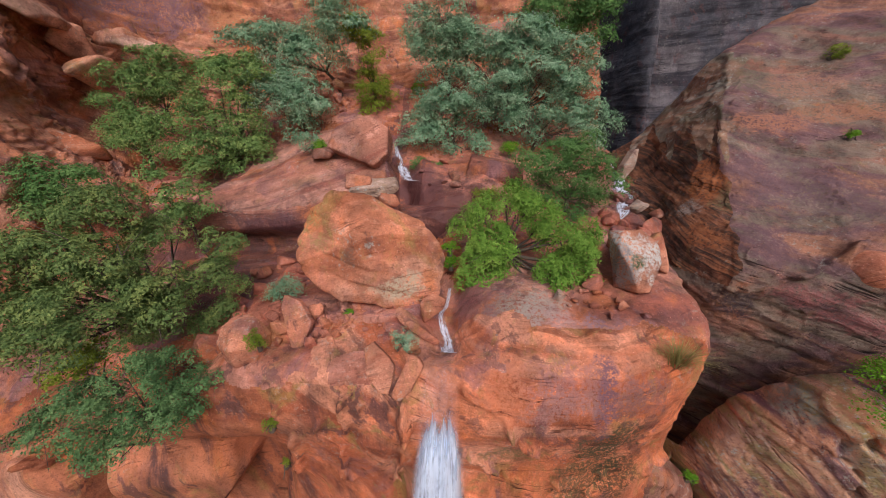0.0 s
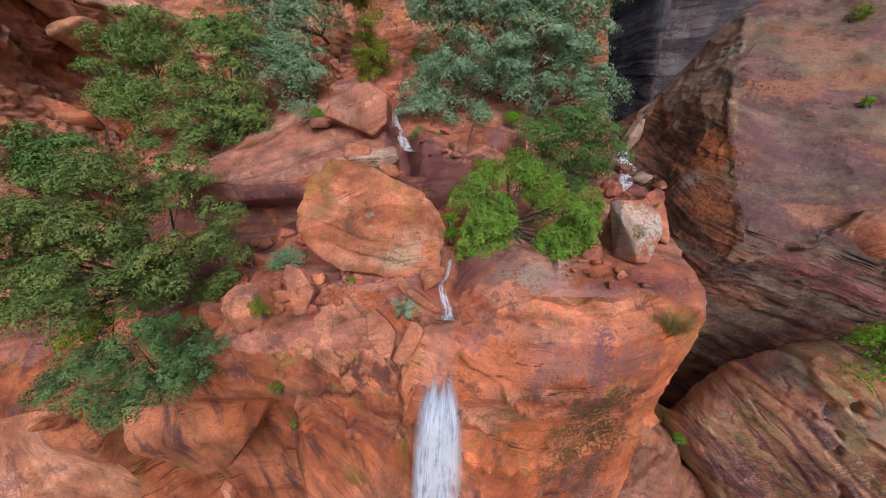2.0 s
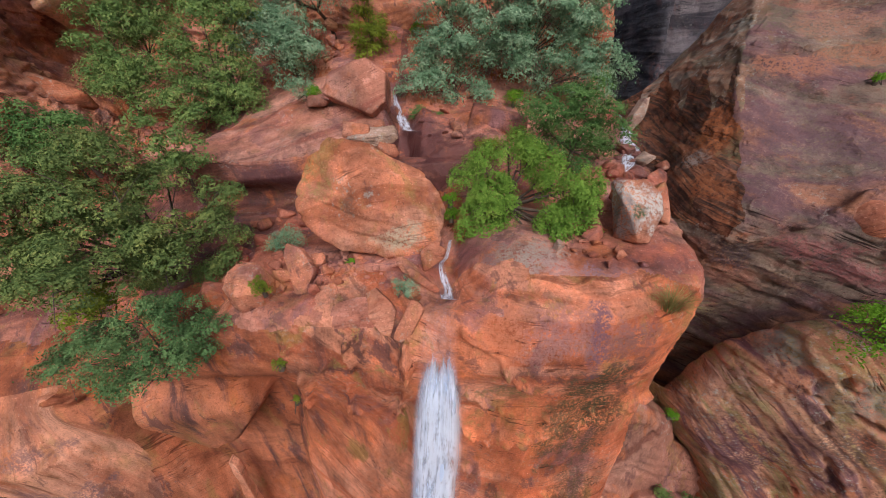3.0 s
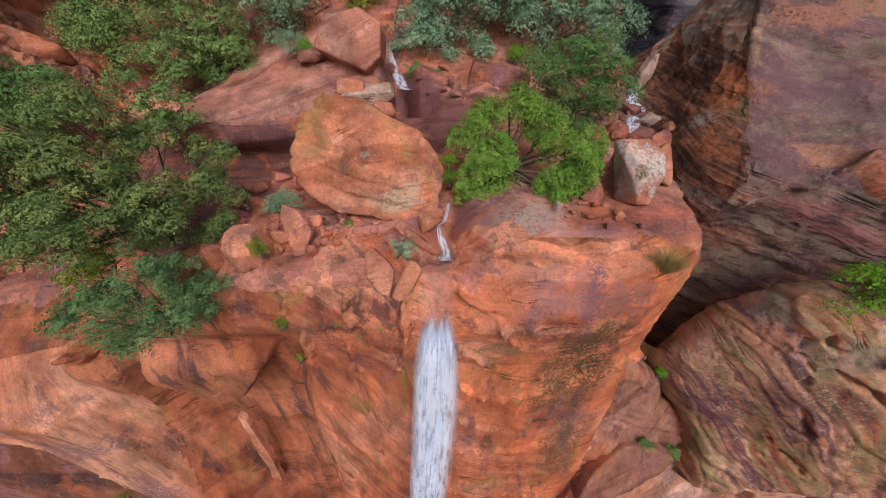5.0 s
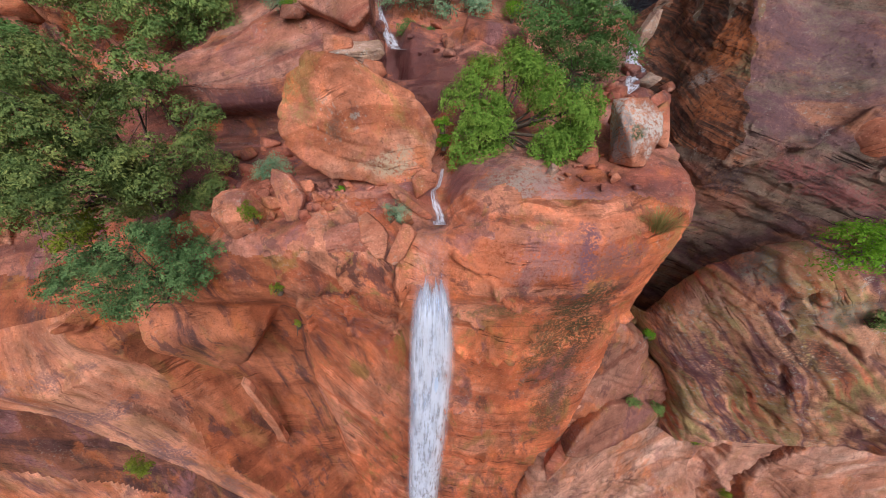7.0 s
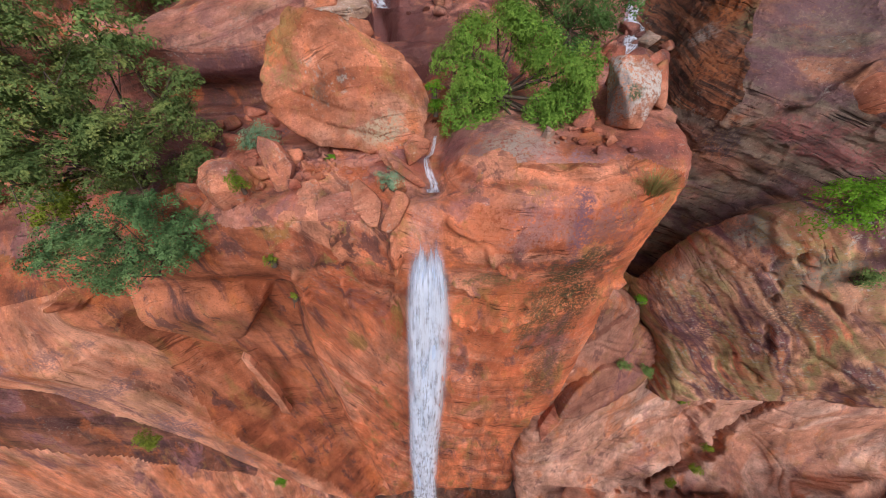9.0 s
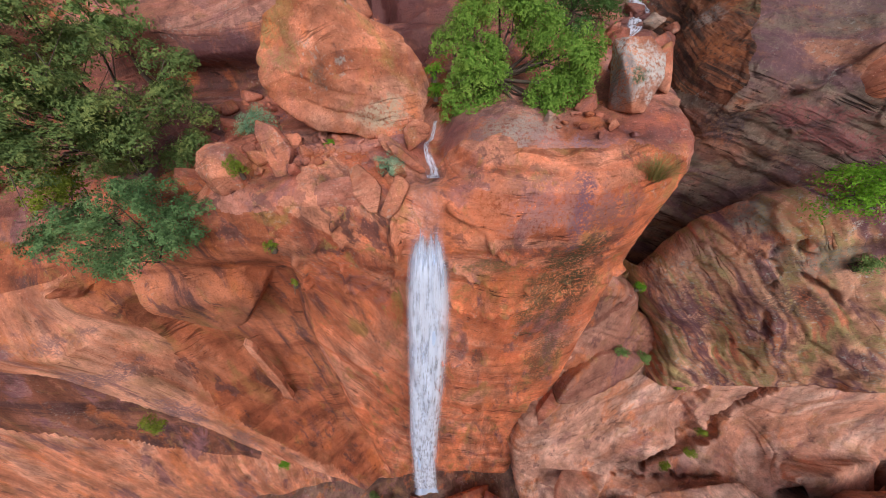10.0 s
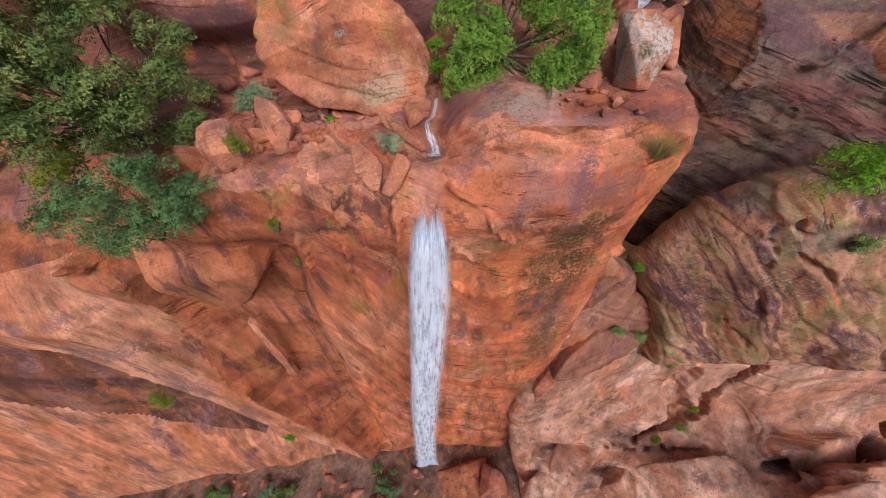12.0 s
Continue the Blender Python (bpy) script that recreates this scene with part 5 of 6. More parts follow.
# ---- trees ----
tree("maple_tree", "maple", [(1.03, 9.14, 32.74, 0.51, 0.43), (1.86, 9.12, 32.96, 0.56, 0.47), (0.71, 8.94, 32.02, 0.58, 0.5), (1.56, 8.83, 32.06, 0.49, 0.42), (1.03, 8.6, 31.34, 0.46, 0.39), (1.62, 8.3, 31.47, 0.52, 0.47), (1.25, 8.25, 31.8, 0.5, 0.45), (0.85, 8.3, 31.45, 0.42, 0.4), (1.15, 8.51, 30.8, 0.6, 0.51), (1.72, 8.39, 30.74, 0.48, 0.44), (2.35, 8.52, 32.88, 0.51, 0.43), (2.88, 8.81, 32.5, 0.56, 0.48), (2.1, 8.75, 32.66, 0.42, 0.36), (3.04, 8.22, 32.25, 0.46, 0.39), (3.36, 7.95, 32.12, 0.58, 0.49), (3.82, 8.18, 32.26, 0.45, 0.38), (3.35, 7.96, 31.49, 0.43, 0.37), (2.9, 7.87, 31.1, 0.46, 0.47), (3.75, 7.99, 31.59, 0.51, 0.43), (3.06, 7.86, 31.21, 0.54, 0.46), (2.98, 8.7, 31.95, 0.42, 0.4), (1.4, 7.95, 30.72, 0.44, 0.37), (1.23, 7.82, 30.51, 0.36, 0.36), (1.68, 7.66, 30.65, 0.34, 0.36), (0.76, 8.18, 30.88, 0.36, 0.36), (3.02, 7.32, 30.95, 0.36, 0.36), (3.38, 7.39, 31.17, 0.36, 0.36), (3.80, 7.48, 31.54, 0.36, 0.36)],
     (1.75, 9.4, 31.2), "bright green small maple on the terrace edge", "tree", 0.035, 1.75)
tree("shrub", "dark", [(3.17, 11.09, 33.69, 0.74, 0.55), (3.92, 11.21, 33.92, 0.71, 0.53), (4.55, 10.7, 34.07, 0.58, 0.44), (5.18, 10.82, 34.18, 0.72, 0.54), (3.25, 11.2, 33.19, 0.54, 0.41), (4.07, 11.3, 33.05, 0.59, 0.44), (4.79, 10.95, 33.23, 0.56, 0.42), (5.3, 10.66, 33.15, 0.71, 0.53), (5.16, 10.65, 32.54, 0.6, 0.45), (4.42, 10.96, 32.48, 0.56, 0.42)],
     (4.4, 10.9, 32.1), "dense dark green shrub behind the maple", "shrub", 0.038)
tree("oak_tree", "grey", [(-0.18, 15.39, 36.34, 0.95, 0.71), (-0.71, 15.83, 35.55, 0.86, 0.64), (0.47, 15.84, 35.67, 1.07, 0.8), (1.39, 15.86, 35.43, 0.93, 0.7), (-0.18, 15.39, 34.81, 0.89, 0.67), (0.83, 15.69, 36.71, 1.13, 0.85), (1.28, 15.67, 34.19, 0.97, 0.73), (-0.96, 15.42, 34.69, 1.08, 0.81)],
     (0.8, 15.6, 33.6), "grey-green scrub oak hanging over the ledge", "tree", 0.052)
tree("oak_tree", "grey", [(1.9, 16.23, 36.77, 0.84, 0.63), (2.84, 15.63, 36.7, 1.08, 0.81), (3.95, 15.89, 36.27, 0.91, 0.68), (2.66, 15.78, 35.91, 0.95, 0.71), (4.67, 15.52, 35.65, 0.84, 0.63), (5.51, 15.45, 35.88, 0.99, 0.74), (6.35, 15.07, 35.97, 0.88, 0.66), (6.79, 15.05, 35.51, 1.06, 0.79), (3.97, 15.59, 35.18, 1.12, 0.84), (5.03, 15.55, 34.94, 1.09, 0.82), (5.76, 14.8, 35.05, 0.83, 0.62), (6.51, 15.02, 34.81, 0.91, 0.68)],
     (4.4, 16.2, 33.9), "broad grey-green scrub oak beside the dark slot", "tree", 0.052)
tree("oak_tree", "grey", [(2.37, 16.46, 38.4, 0.95, 0.71), (3.44, 16.64, 38.22, 1.08, 0.81), (4.34, 16.27, 38.47, 0.92, 0.69), (5.09, 15.83, 38.26, 0.92, 0.69), (6.01, 15.88, 37.95, 1.06, 0.79), (6.36, 15.25, 37.2, 0.92, 0.69), (5.5, 15.92, 37.3, 0.92, 0.69), (4.49, 15.95, 37.42, 1.05, 0.79), (3.53, 16.15, 38.76, 1.11, 0.83), (1.86, 16.54, 38.64, 1.03, 0.77), (3.49, 16.54, 37.28, 0.95, 0.71), (1.49, 16.66, 37.83, 0.95, 0.75), (1.80, 16.44, 36.24, 0.95, 0.75), (0.42, 16.87, 39.02, 0.95, 0.75), (2.49, 16.56, 38.72, 0.95, 0.75), (3.05, 16.16, 37.05, 0.95, 0.75), (4.43, 16.27, 39.09, 0.95, 0.75), (5.53, 15.23, 37.36, 0.95, 0.75), (-0.64, 16.14, 36.09, 0.95, 0.75)],
     (4.4, 17.6, 34.6), "tall grey-green scrub oak beside the dark slot", "tree", 0.055)
tree("oak_tree", "grey", [(0.2, 16.82, 40.11, 1.13, 0.85), (-0.05, 16.97, 39.29, 0.93, 0.7), (-0.72, 17.17, 38.67, 1.02, 0.76), (0.6, 17.01, 38.64, 0.86, 0.65), (-0.6, 17.47, 38.03, 0.91, 0.68), (0.08, 17.65, 37.94, 1.13, 0.85), (-0.97, 17.21, 39.47, 1.09, 0.82), (1.12, 17.13, 39.22, 0.87, 0.65)],
     (0.6, 18.2, 36.2), "grey-green scrub oak under the upper wall", "tree", 0.055)
tree("shrub", "dark", [(4.6, 17.24, 39.91, 0.98, 0.74), (5.4, 17.04, 40.17, 0.9, 0.67), (5.95, 16.55, 40.22, 1.14, 0.85), (6.43, 16.59, 39.62, 0.99, 0.75), (6.58, 16.87, 40.22, 0.95, 0.71), (4.94, 17.0, 39.63, 1.1, 0.82), (6.42, 16.98, 39.08, 1.06, 0.8)],
     (5.4, 18.3, 36.6), "dark green shrub under the upper wall", "shrub", 0.055)
tree("shrub", "yellow", [(-3.76, 16.92, 39.17, 0.7, 0.52), (-3.59, 17.08, 38.54, 0.66, 0.49), (-3.76, 17.65, 38.07, 0.61, 0.46), (-3.65, 17.5, 37.3, 0.84, 0.63), (-3.42, 17.71, 39.03, 0.71, 0.53), (-4.08, 17.28, 39.49, 0.75, 0.56), (-3.26, 17.78, 36.7, 0.8, 0.6), (-3.47, 17.58, 36.16, 0.8, 0.6), (-3.6, 17.4, 36.79, 0.81, 0.61)],
     (-3.6, 18.4, 36.6), "tall yellow-green shrub on the upper slope", "shrub", 0.05)
tree("oak_tree", "grey", [(-8.62, 16.19, 38.56, 1.01, 0.75), (-7.75, 16.55, 38.86, 1.01, 0.76), (-7.13, 16.89, 38.94, 0.89, 0.67), (-6.39, 17.09, 38.43, 1.16, 0.87), (-5.45, 17.47, 39.54, 0.93, 0.7), (-4.67, 17.15, 39.67, 1.17, 0.87), (-5.19, 17.26, 38.92, 0.87, 0.65), (-6.09, 17.22, 39.03, 1.0, 0.75), (-8.16, 16.57, 38.09, 1.02, 0.76), (-6.96, 16.87, 38.38, 1.0, 0.75), (-4.51, 17.13, 39.99, 1.17, 0.87)],
     (-5.6, 19.0, 37.0), "grey-green scrub oak below the upper wall", "tree", 0.055)
tree("oak_tree", "grey", [(-8.2, 15.38, 36.56, 0.96, 0.72), (-7.39, 15.91, 36.96, 0.8, 0.6), (-6.73, 16.2, 37.12, 0.98, 0.73), (-6.03, 16.22, 36.66, 0.89, 0.67), (-7.6, 15.29, 36.21, 0.95, 0.71), (-6.38, 15.89, 36.03, 0.88, 0.66), (-6.82, 15.62, 36.59, 0.74, 0.56), (-6.85, 16.07, 35.19, 0.87, 0.65), (-5.97, 16.44, 35.77, 0.96, 0.72)],
     (-6.8, 16.6, 34.7), "grey-green scrub oak on the upper ledge", "tree", 0.05)
tree("oak_tree", "mid", [(-9.3, 14.62, 37.5, 0.84, 0.63), (-8.47, 14.81, 37.64, 1.0, 0.75), (-8.22, 15.03, 37.27, 0.99, 0.74), (-8.96, 14.58, 36.89, 1.1, 0.82), (-10.15, 13.82, 35.56, 0.99, 0.74), (-9.8, 14.25, 35.91, 0.84, 0.63), (-9.42, 14.33, 35.26, 0.84, 0.63), (-8.56, 14.57, 36.04, 0.81, 0.61), (-8.63, 14.63, 35.38, 0.88, 0.66), (-8.44, 15.0, 34.93, 1.0, 0.75), (-9.34, 14.71, 34.58, 0.97, 0.73), (-10.11, 14.25, 34.7, 0.94, 0.7), (-10.47, 13.84, 34.03, 0.99, 0.74), (-9.63, 14.33, 33.89, 0.9, 0.67), (-9.02, 14.98, 33.97, 1.06, 0.8), (-9.92, 13.67, 33.36, 0.99, 0.74), (-9.59, 14.61, 33.26, 0.82, 0.62), (-8.36, 14.87, 34.34, 1.05, 0.79)],
     (-9.4, 14.9, 33.0), "full green scrub oak on the upper ledge", "tree", 0.05)
tree("oak_tree", "mid", [(-12.52, 15.22, 37.75, 0.92, 0.62), (-12.29, 15.85, 37.99, 0.91, 0.61), (-11.98, 16.12, 37.71, 0.98, 0.65), (-13.46, 14.77, 37.16, 0.87, 0.58), (-13.02, 14.93, 36.87, 0.86, 0.58), (-12.74, 15.53, 36.85, 0.99, 0.66), (-12.33, 16.31, 37.07, 0.74, 0.50), (-13.02, 14.99, 36.35, 0.74, 0.50), (-12.27, 15.75, 36.54, 0.91, 0.61)],
     (-14.2, 17.4, 35.0), "green scrub oak high in the gully", "tree", 0.048)
tree("oak_tree", "mid", [(-13.10, 13.51, 35.89, 0.78, 0.52), (-12.71, 13.83, 35.71, 0.64, 0.43), (-12.38, 14.09, 35.41, 0.91, 0.61), (-13.19, 13.74, 35.08, 0.79, 0.53), (-12.18, 14.10, 34.98, 0.89, 0.59), (-12.73, 13.81, 34.65, 0.81, 0.54), (-11.90, 14.35, 35.10, 0.73, 0.49), (-13.02, 13.45, 34.44, 0.75, 0.50), (-12.13, 13.97, 34.43, 0.82, 0.54)],
     (-13.6, 15.0, 33.4), "green scrub oak in the gully", "tree", 0.047)
tree("shrub", "dark", [(-12.9, 9.9, 33.1, 0.7, 0.5), (-12.4, 10.2, 33.4, 0.75, 0.5), (-11.9, 10.4, 33.2, 0.7, 0.5), (-12.3, 10.3, 32.8, 0.8, 0.5), (-11.7, 10.6, 32.8, 0.5, 0.4)],
     (-12.2, 10.9, 31.9), "dark bluish shrub against the side wall", "shrub", 0.045)
tree("shrub", "mid", [(-8.5, 9.44, 33.84, 0.44, 0.33), (-8.15, 9.63, 33.16, 0.52, 0.39), (-7.9, 9.83, 32.81, 0.59, 0.44), (-8.75, 9.51, 32.56, 0.52, 0.39), (-8.56, 9.67, 32.39, 0.47, 0.35), (-8.25, 10.14, 32.41, 0.57, 0.43)],
     (-8.6, 10.6, 31.0), "thin green shrub below the upper ledge", "shrub", 0.052)
tree("box_elder_tree", "left", [(-7.8, 6.57, 33.23, 0.68, 0.51), (-7.31, 6.87, 33.34, 0.64, 0.48), (-8.3, 6.25, 32.87, 0.72, 0.54), (-8.06, 5.49, 32.45, 0.57, 0.43), (-7.68, 5.98, 32.6, 0.62, 0.47), (-7.34, 6.26, 32.32, 0.63, 0.47), (-7.34, 6.95, 32.36, 0.59, 0.44), (-6.87, 7.49, 32.5, 0.66, 0.49), (-6.89, 6.58, 31.89, 0.65, 0.49), (-6.57, 6.89, 31.33, 0.62, 0.46), (-6.08, 7.35, 31.34, 0.68, 0.51), (-5.89, 7.95, 32.14, 0.56, 0.42), (-5.83, 7.8, 31.37, 0.7, 0.52), (-6.81, 6.31, 30.64, 0.58, 0.43), (-7.17, 6.19, 30.94, 0.73, 0.55), (-6.18, 7.36, 30.23, 0.67, 0.5), (-8.33, 5.67, 31.55, 0.71, 0.53), (-8.24, 5.12, 31.59, 0.55, 0.41), (-8.47, 5.43, 32.13, 0.65, 0.49), (-8.04, 5.15, 31.2, 0.58, 0.43), (-7.73, 5.99, 31.77, 0.63, 0.47), (-7.28, 6.25, 31.54, 0.59, 0.44), (-7.11, 5.21, 31.75, 0.58, 0.44), (-6.70, 5.16, 31.22, 0.58, 0.44), (-6.16, 5.93, 30.96, 0.58, 0.44), (-6.98, 4.52, 31.35, 0.58, 0.44), (-6.48, 6.17, 31.59, 0.58, 0.44), (-7.03, 5.79, 32.24, 0.58, 0.44)],
     (-8.0, 7.6, 29.4), "spreading dark green box elder over the gully", "tree", 0.032, 1.35)
tree("juniper_tree", "blue", [(-6.33, 4.96, 30.16, 0.58, 0.43), (-6.66, 4.66, 30.13, 0.47, 0.36), (-6.64, 4.3, 30.19, 0.5, 0.38), (-6.65, 4.0, 30.02, 0.46, 0.35), (-6.46, 4.22, 29.55, 0.44, 0.33), (-6.21, 4.62, 29.64, 0.49, 0.37), (-6.08, 5.18, 29.73, 0.56, 0.42), (-5.95, 5.59, 30.04, 0.55, 0.41), (-5.4, 5.41, 29.63, 0.54, 0.41), (-5.81, 4.76, 29.48, 0.53, 0.39), (-5.47, 5.05, 29.4, 0.5, 0.38), (-6.01, 4.08, 29.46, 0.47, 0.35), (-6.39, 5.49, 30.12, 0.47, 0.35)],
     (-6.4, 5.7, 28.4), "bluish green tree hanging over the cliff edge", "tree", 0.027, 1.15)
tree("shrub", "yellow", [(-7.34, 5.13, 30.73, 0.39, 0.29), (-7.17, 5.31, 30.59, 0.37, 0.27), (-7.36, 4.82, 30.54, 0.31, 0.24), (-6.9, 4.87, 30.64, 0.33, 0.25)],
     (-7.6, 5.7, 29.2), "yellow-green shrub under the box elder", "shrub", 0.032)


def bush(kind, base, r, leaf, label):
    bx, by, bz = base
    rnd = np.random.RandomState(int(bz * 100 + r * 10))
    lobes = [(bx + rnd.uniform(-0.5, 0.5) * r, by + rnd.uniform(-0.3, 0.2) * r, bz + rnd.uniform(0.15, 0.7) * r, r * rnd.uniform(0.4, 0.65), r * rnd.uniform(0.4, 0.6)) for _ in range(5)]
    tree("bush", kind, lobes, base, label, "bush", leaf * 0.62, 0.5, "small bushes on the rocks")


bush("grey", (-4.5, 8.0, 30.3), 0.62, 0.040, "small grey-green bush beside the boulder")
bush("yellow", (-4.1, 5.75, 30.45), 0.36, 0.036, "small yellow-green tuft on a rounded stone")
bush("grey", (-0.88, 5.9, 30.3), 0.36, 0.028, "pale green tuft between upright slabs")
bush("bright", (-2.38, 7.0, 30.45), 0.17, 0.028, "fresh green tuft at the foot of the boulder")
bush("bright", (0.24, 8.9, 31.0), 0.36, 0.040, "bright green bush by the stream")
bush("bright", (0.2, 8.85, 31.5), 0.3, 0.040, "bright green bush by the stream")
bush("grey", (-5.2, 13.0, 34.3), 0.62, 0.048, "grey-green bush on the upper ledge")
bush("bright", (-4.7, 12.6, 34.25), 0.4, 0.040, "fresh green bush on the upper ledge")
bush("bright", (-1.4, 19.0, 37.1), 0.5, 0.056, "fresh green bush on the upper slope")
bush("yellow", (1.5, 11.1, 32.5), 0.62, 0.044, "yellowish bush behind the maple")
bush("bright", (3.1, 15.2, 34.0), 0.6, 0.048, "fresh green bush below the oaks")
bush("dark", (-1.1, 13.7, 33.5), 0.45, 0.040, "fern tuft on the wet ledge")
bush("dark", (-0.2, 13.5, 33.3), 0.38, 0.040, "fern tuft on the wet ledge")
bush("yellow", (0.4, 13.2, 33.1), 0.22, 0.032, "yellowish fern on the wet ledge")
bush("bright", (8.7, 4.6, 30.05), 1.0, 0.048, "bright green bush on the rock shoulder")
bush("bright", (10.2, 4.2, 30.3), 0.75, 0.048, "bright green bush on the rock shoulder")
bush("bright", (7.3, 6.4, 25.2), 0.3, 0.036, "small fresh green bush in the gully")
bush("mid", (8.0, 6.0, 21.3), 0.38, 0.048, "small green bush in the gully")
bush("mid", (9.6, 6.1, 20.2), 0.5, 0.056, "small green bush in the gully")
bush("yellow", (-17.6, 6.9, 12.4), 0.95, 0.080, "yellow-green bush growing under the overhang")
bush("bright", (-10.8, 5.6, 7.8), 0.5, 0.064, "small green bush on the cliff")
bush("bright", (11.7, 9.5, 34.8), 0.22, 0.040, "small green bush on the sloping wall")
bush("yellow", (13.5, 12.4, 37.4), 0.38, 0.048, "yellow-green bush on the sloping wall")
bush("yellow", (-3.8, 5.1, 28.8), 0.22, 0.028, "small yellowish tuft in a crack")
bush("yellow", (-4.05, 5.6, 26.9), 0.16, 0.028, "small yellowish tuft in a crack")
bush("mid", (10.0, 4.1, 28.6), 0.35, 0.040, "low green tuft on the rock shoulder")

bush("yellow", drawn((14.9, 4.2, 9.0)), 0.4, 0.05, "olive tuft growing in a crevice of the lower wall")
bush("yellow", drawn((16.2, 4.6, 10.2)), 0.45, 0.05, "olive tuft growing in a crevice of the lower wall")
bush("yellow", drawn((16.9, 5.4, 11.5)), 0.35, 0.05, "olive tuft growing in a crevice of the lower wall")
bush("yellow", drawn((13.9, 6.6, 15.6)), 0.35, 0.05, "olive tuft growing in a crevice of the lower wall")


# ---- water ----
def water(name, strength, streak, tint=(0.86, 0.91, 0.97), fade=0.1, most=1.0, last=1e4):
    m, nt, bsdf = material(name)
    geo, uv = nt.nodes.new("ShaderNodeNewGeometry"), nt.nodes.new("ShaderNodeUVMap")
    a = noise_at(nt, uv.outputs[0], 1.0, 5, 0.65, streak, (0, 0, 0), 0.12)
    b = noise_at(nt, uv.outputs[0], 1.0, 3, 0.6, (streak[0] * 0.25, streak[1] * 2.0, 1))
    s = nt.nodes.new("ShaderNodeSeparateXYZ")
    nt.links.new(uv.outputs[0], s.inputs[0])
    lift = nt.nodes.new("ShaderNodeMath")
    lift.operation = "MULTIPLY_ADD"
    nt.links.new(b, lift.inputs[0])
    lift.inputs[1].default_value = 0.45
    nt.links.new(a, lift.inputs[2])
    edge = nt.nodes.new("ShaderNodeMath")
    edge.operation = "PINGPONG"
    edge.inputs[1].default_value = 0.5
    nt.links.new(s.outputs[0], edge.inputs[0])
    onset = nt.nodes.new("ShaderNodeMath")
    onset.operation = "MULTIPLY_ADD"
    nt.links.new(a, onset.inputs[0])
    onset.inputs[1].default_value = 2.2 * min(fade, 1.0)
    shifted = nt.nodes.new("ShaderNodeMath")
    shifted.operation = "SUBTRACT"
    nt.links.new(s.outputs[1], shifted.inputs[0])
    shifted.inputs[1].default_value = 1.1 * min(fade, 1.0)
    nt.links.new(shifted.outputs[0], onset.inputs[2])
    body = nt.nodes.new("ShaderNodeMath")
    body.operation = "MULTIPLY"
    nt.links.new(product(nt, product(nt, ranged(nt, edge.outputs[0], 0.0, 0.24), ranged(nt, onset.outputs[0], 0.0, fade)), ranged(nt, s.outputs[1], last, last - 0.9)), body.inputs[0])
    nt.links.new(ranged(nt, lift.outputs[0], 0.78 - 0.35 * strength, 1.0 - 0.2 * strength, most), body.inputs[1])
    bsdf.inputs["Base Color"].default_value = (*tint, 1)
    bsdf.inputs["Roughness"].default_value = 0.45
    bsdf.inputs["Subsurface Weight"].default_value = 0.0
    thin = nt.nodes.new("ShaderNodeBsdfTranslucent")
    thin.inputs[0].default_value = (*tint, 1)
    clear = nt.nodes.new("ShaderNodeBsdfTransparent")
    foam, out = nt.nodes.new("ShaderNodeMixShader"), nt.nodes.new("ShaderNodeMixShader")
    foam.inputs[0].default_value = 0.15
    nt.links.new(bsdf.outputs[0], foam.inputs[1])
    nt.links.new(thin.outputs[0], foam.inputs[2])
    nt.links.new(body.outputs[0], out.inputs[0])
    nt.links.new(clear.outputs[0], out.inputs[1])
    nt.links.new(foam.outputs[0], out.inputs[2])
    nt.links.new(out.outputs[0], nt.nodes["Material Output"].inputs[0])
    return m


def ribbon(name, line, mat, label, cols=24, wave=0.04, seed=1, steps=120):
    """A sheet of water along rows of (x, y, z, half width)."""
    line = spline(np.asarray(line, float), np.linspace(0, len(line) - 1, steps))
    u = np.linspace(-1, 1, cols)
    p = np.stack([line[:, None, 0] + u * line[:, None, 3], line[:, None, 1] + 0 * u, line[:, None, 2] + 0 * u], -1)
    p[..., 1] += wave * fbm(p * (3, 0, 0.35), 1.0, 3, seed) - 0.12 * (1 - u ** 2) * np.minimum(1, line[:, None, 3])
    run = np.concatenate([[0], np.cumsum(np.linalg.norm(np.diff(line[:, :3], axis=0), axis=1))])
    f = grid_faces(cols, steps)
    me = mesh_of(name, p.reshape(-1, 3), f, mat)
    layer = me.uv_layers.new(name="flow")
    uv = np.stack([np.broadcast_to((u + 1) / 2, (steps, cols)), np.broadcast_to(run[:, None], (steps, cols))], -1).reshape(-1, 2)
    layer.data.foreach_set("uv", uv[f.ravel()].astype(np.float32).ravel())
    return tagged(new(name, me), label, "water", kind="structure")


FOAM = water("falling_water", 2.05, (4.5, 0.3, 1), (0.66, 0.81, 1.0), 0.95)
VEIL = water("water_veil", 1.0, (15, 0.7, 1), (0.78, 0.88, 1.0), 1.2)
FILM = water("thin_water", 0.9, (9, 0.2, 1), (0.76, 0.85, 1.0), 1.0, 0.08, 3.3)
BROOK = water("brook_water", 0.72, (8, 2.4, 1), (0.8, 0.88, 1.0), 0.05, 0.8)
ribbon("water_fall", [(-0.08, 4.82, 29.5, 0.36), (-0.1, 4.75, 28.7, 0.46), (-0.14, 4.78, 27.6, 0.54), (-0.22, 4.85, 26.5, 0.58), (-0.34, 4.95, 24, 0.64), (-0.6, 5.0, 20, 0.66), (-0.95, 5.05, 14, 0.74), (-1.1, 5.05, 7, 0.8), (-1.15, 5.0, 2.5, 0.9), (-1.15, 4.7, 0.2, 1.25)], FOAM, "white waterfall dropping off the cliff edge", 40, 0.12, 1, 260)
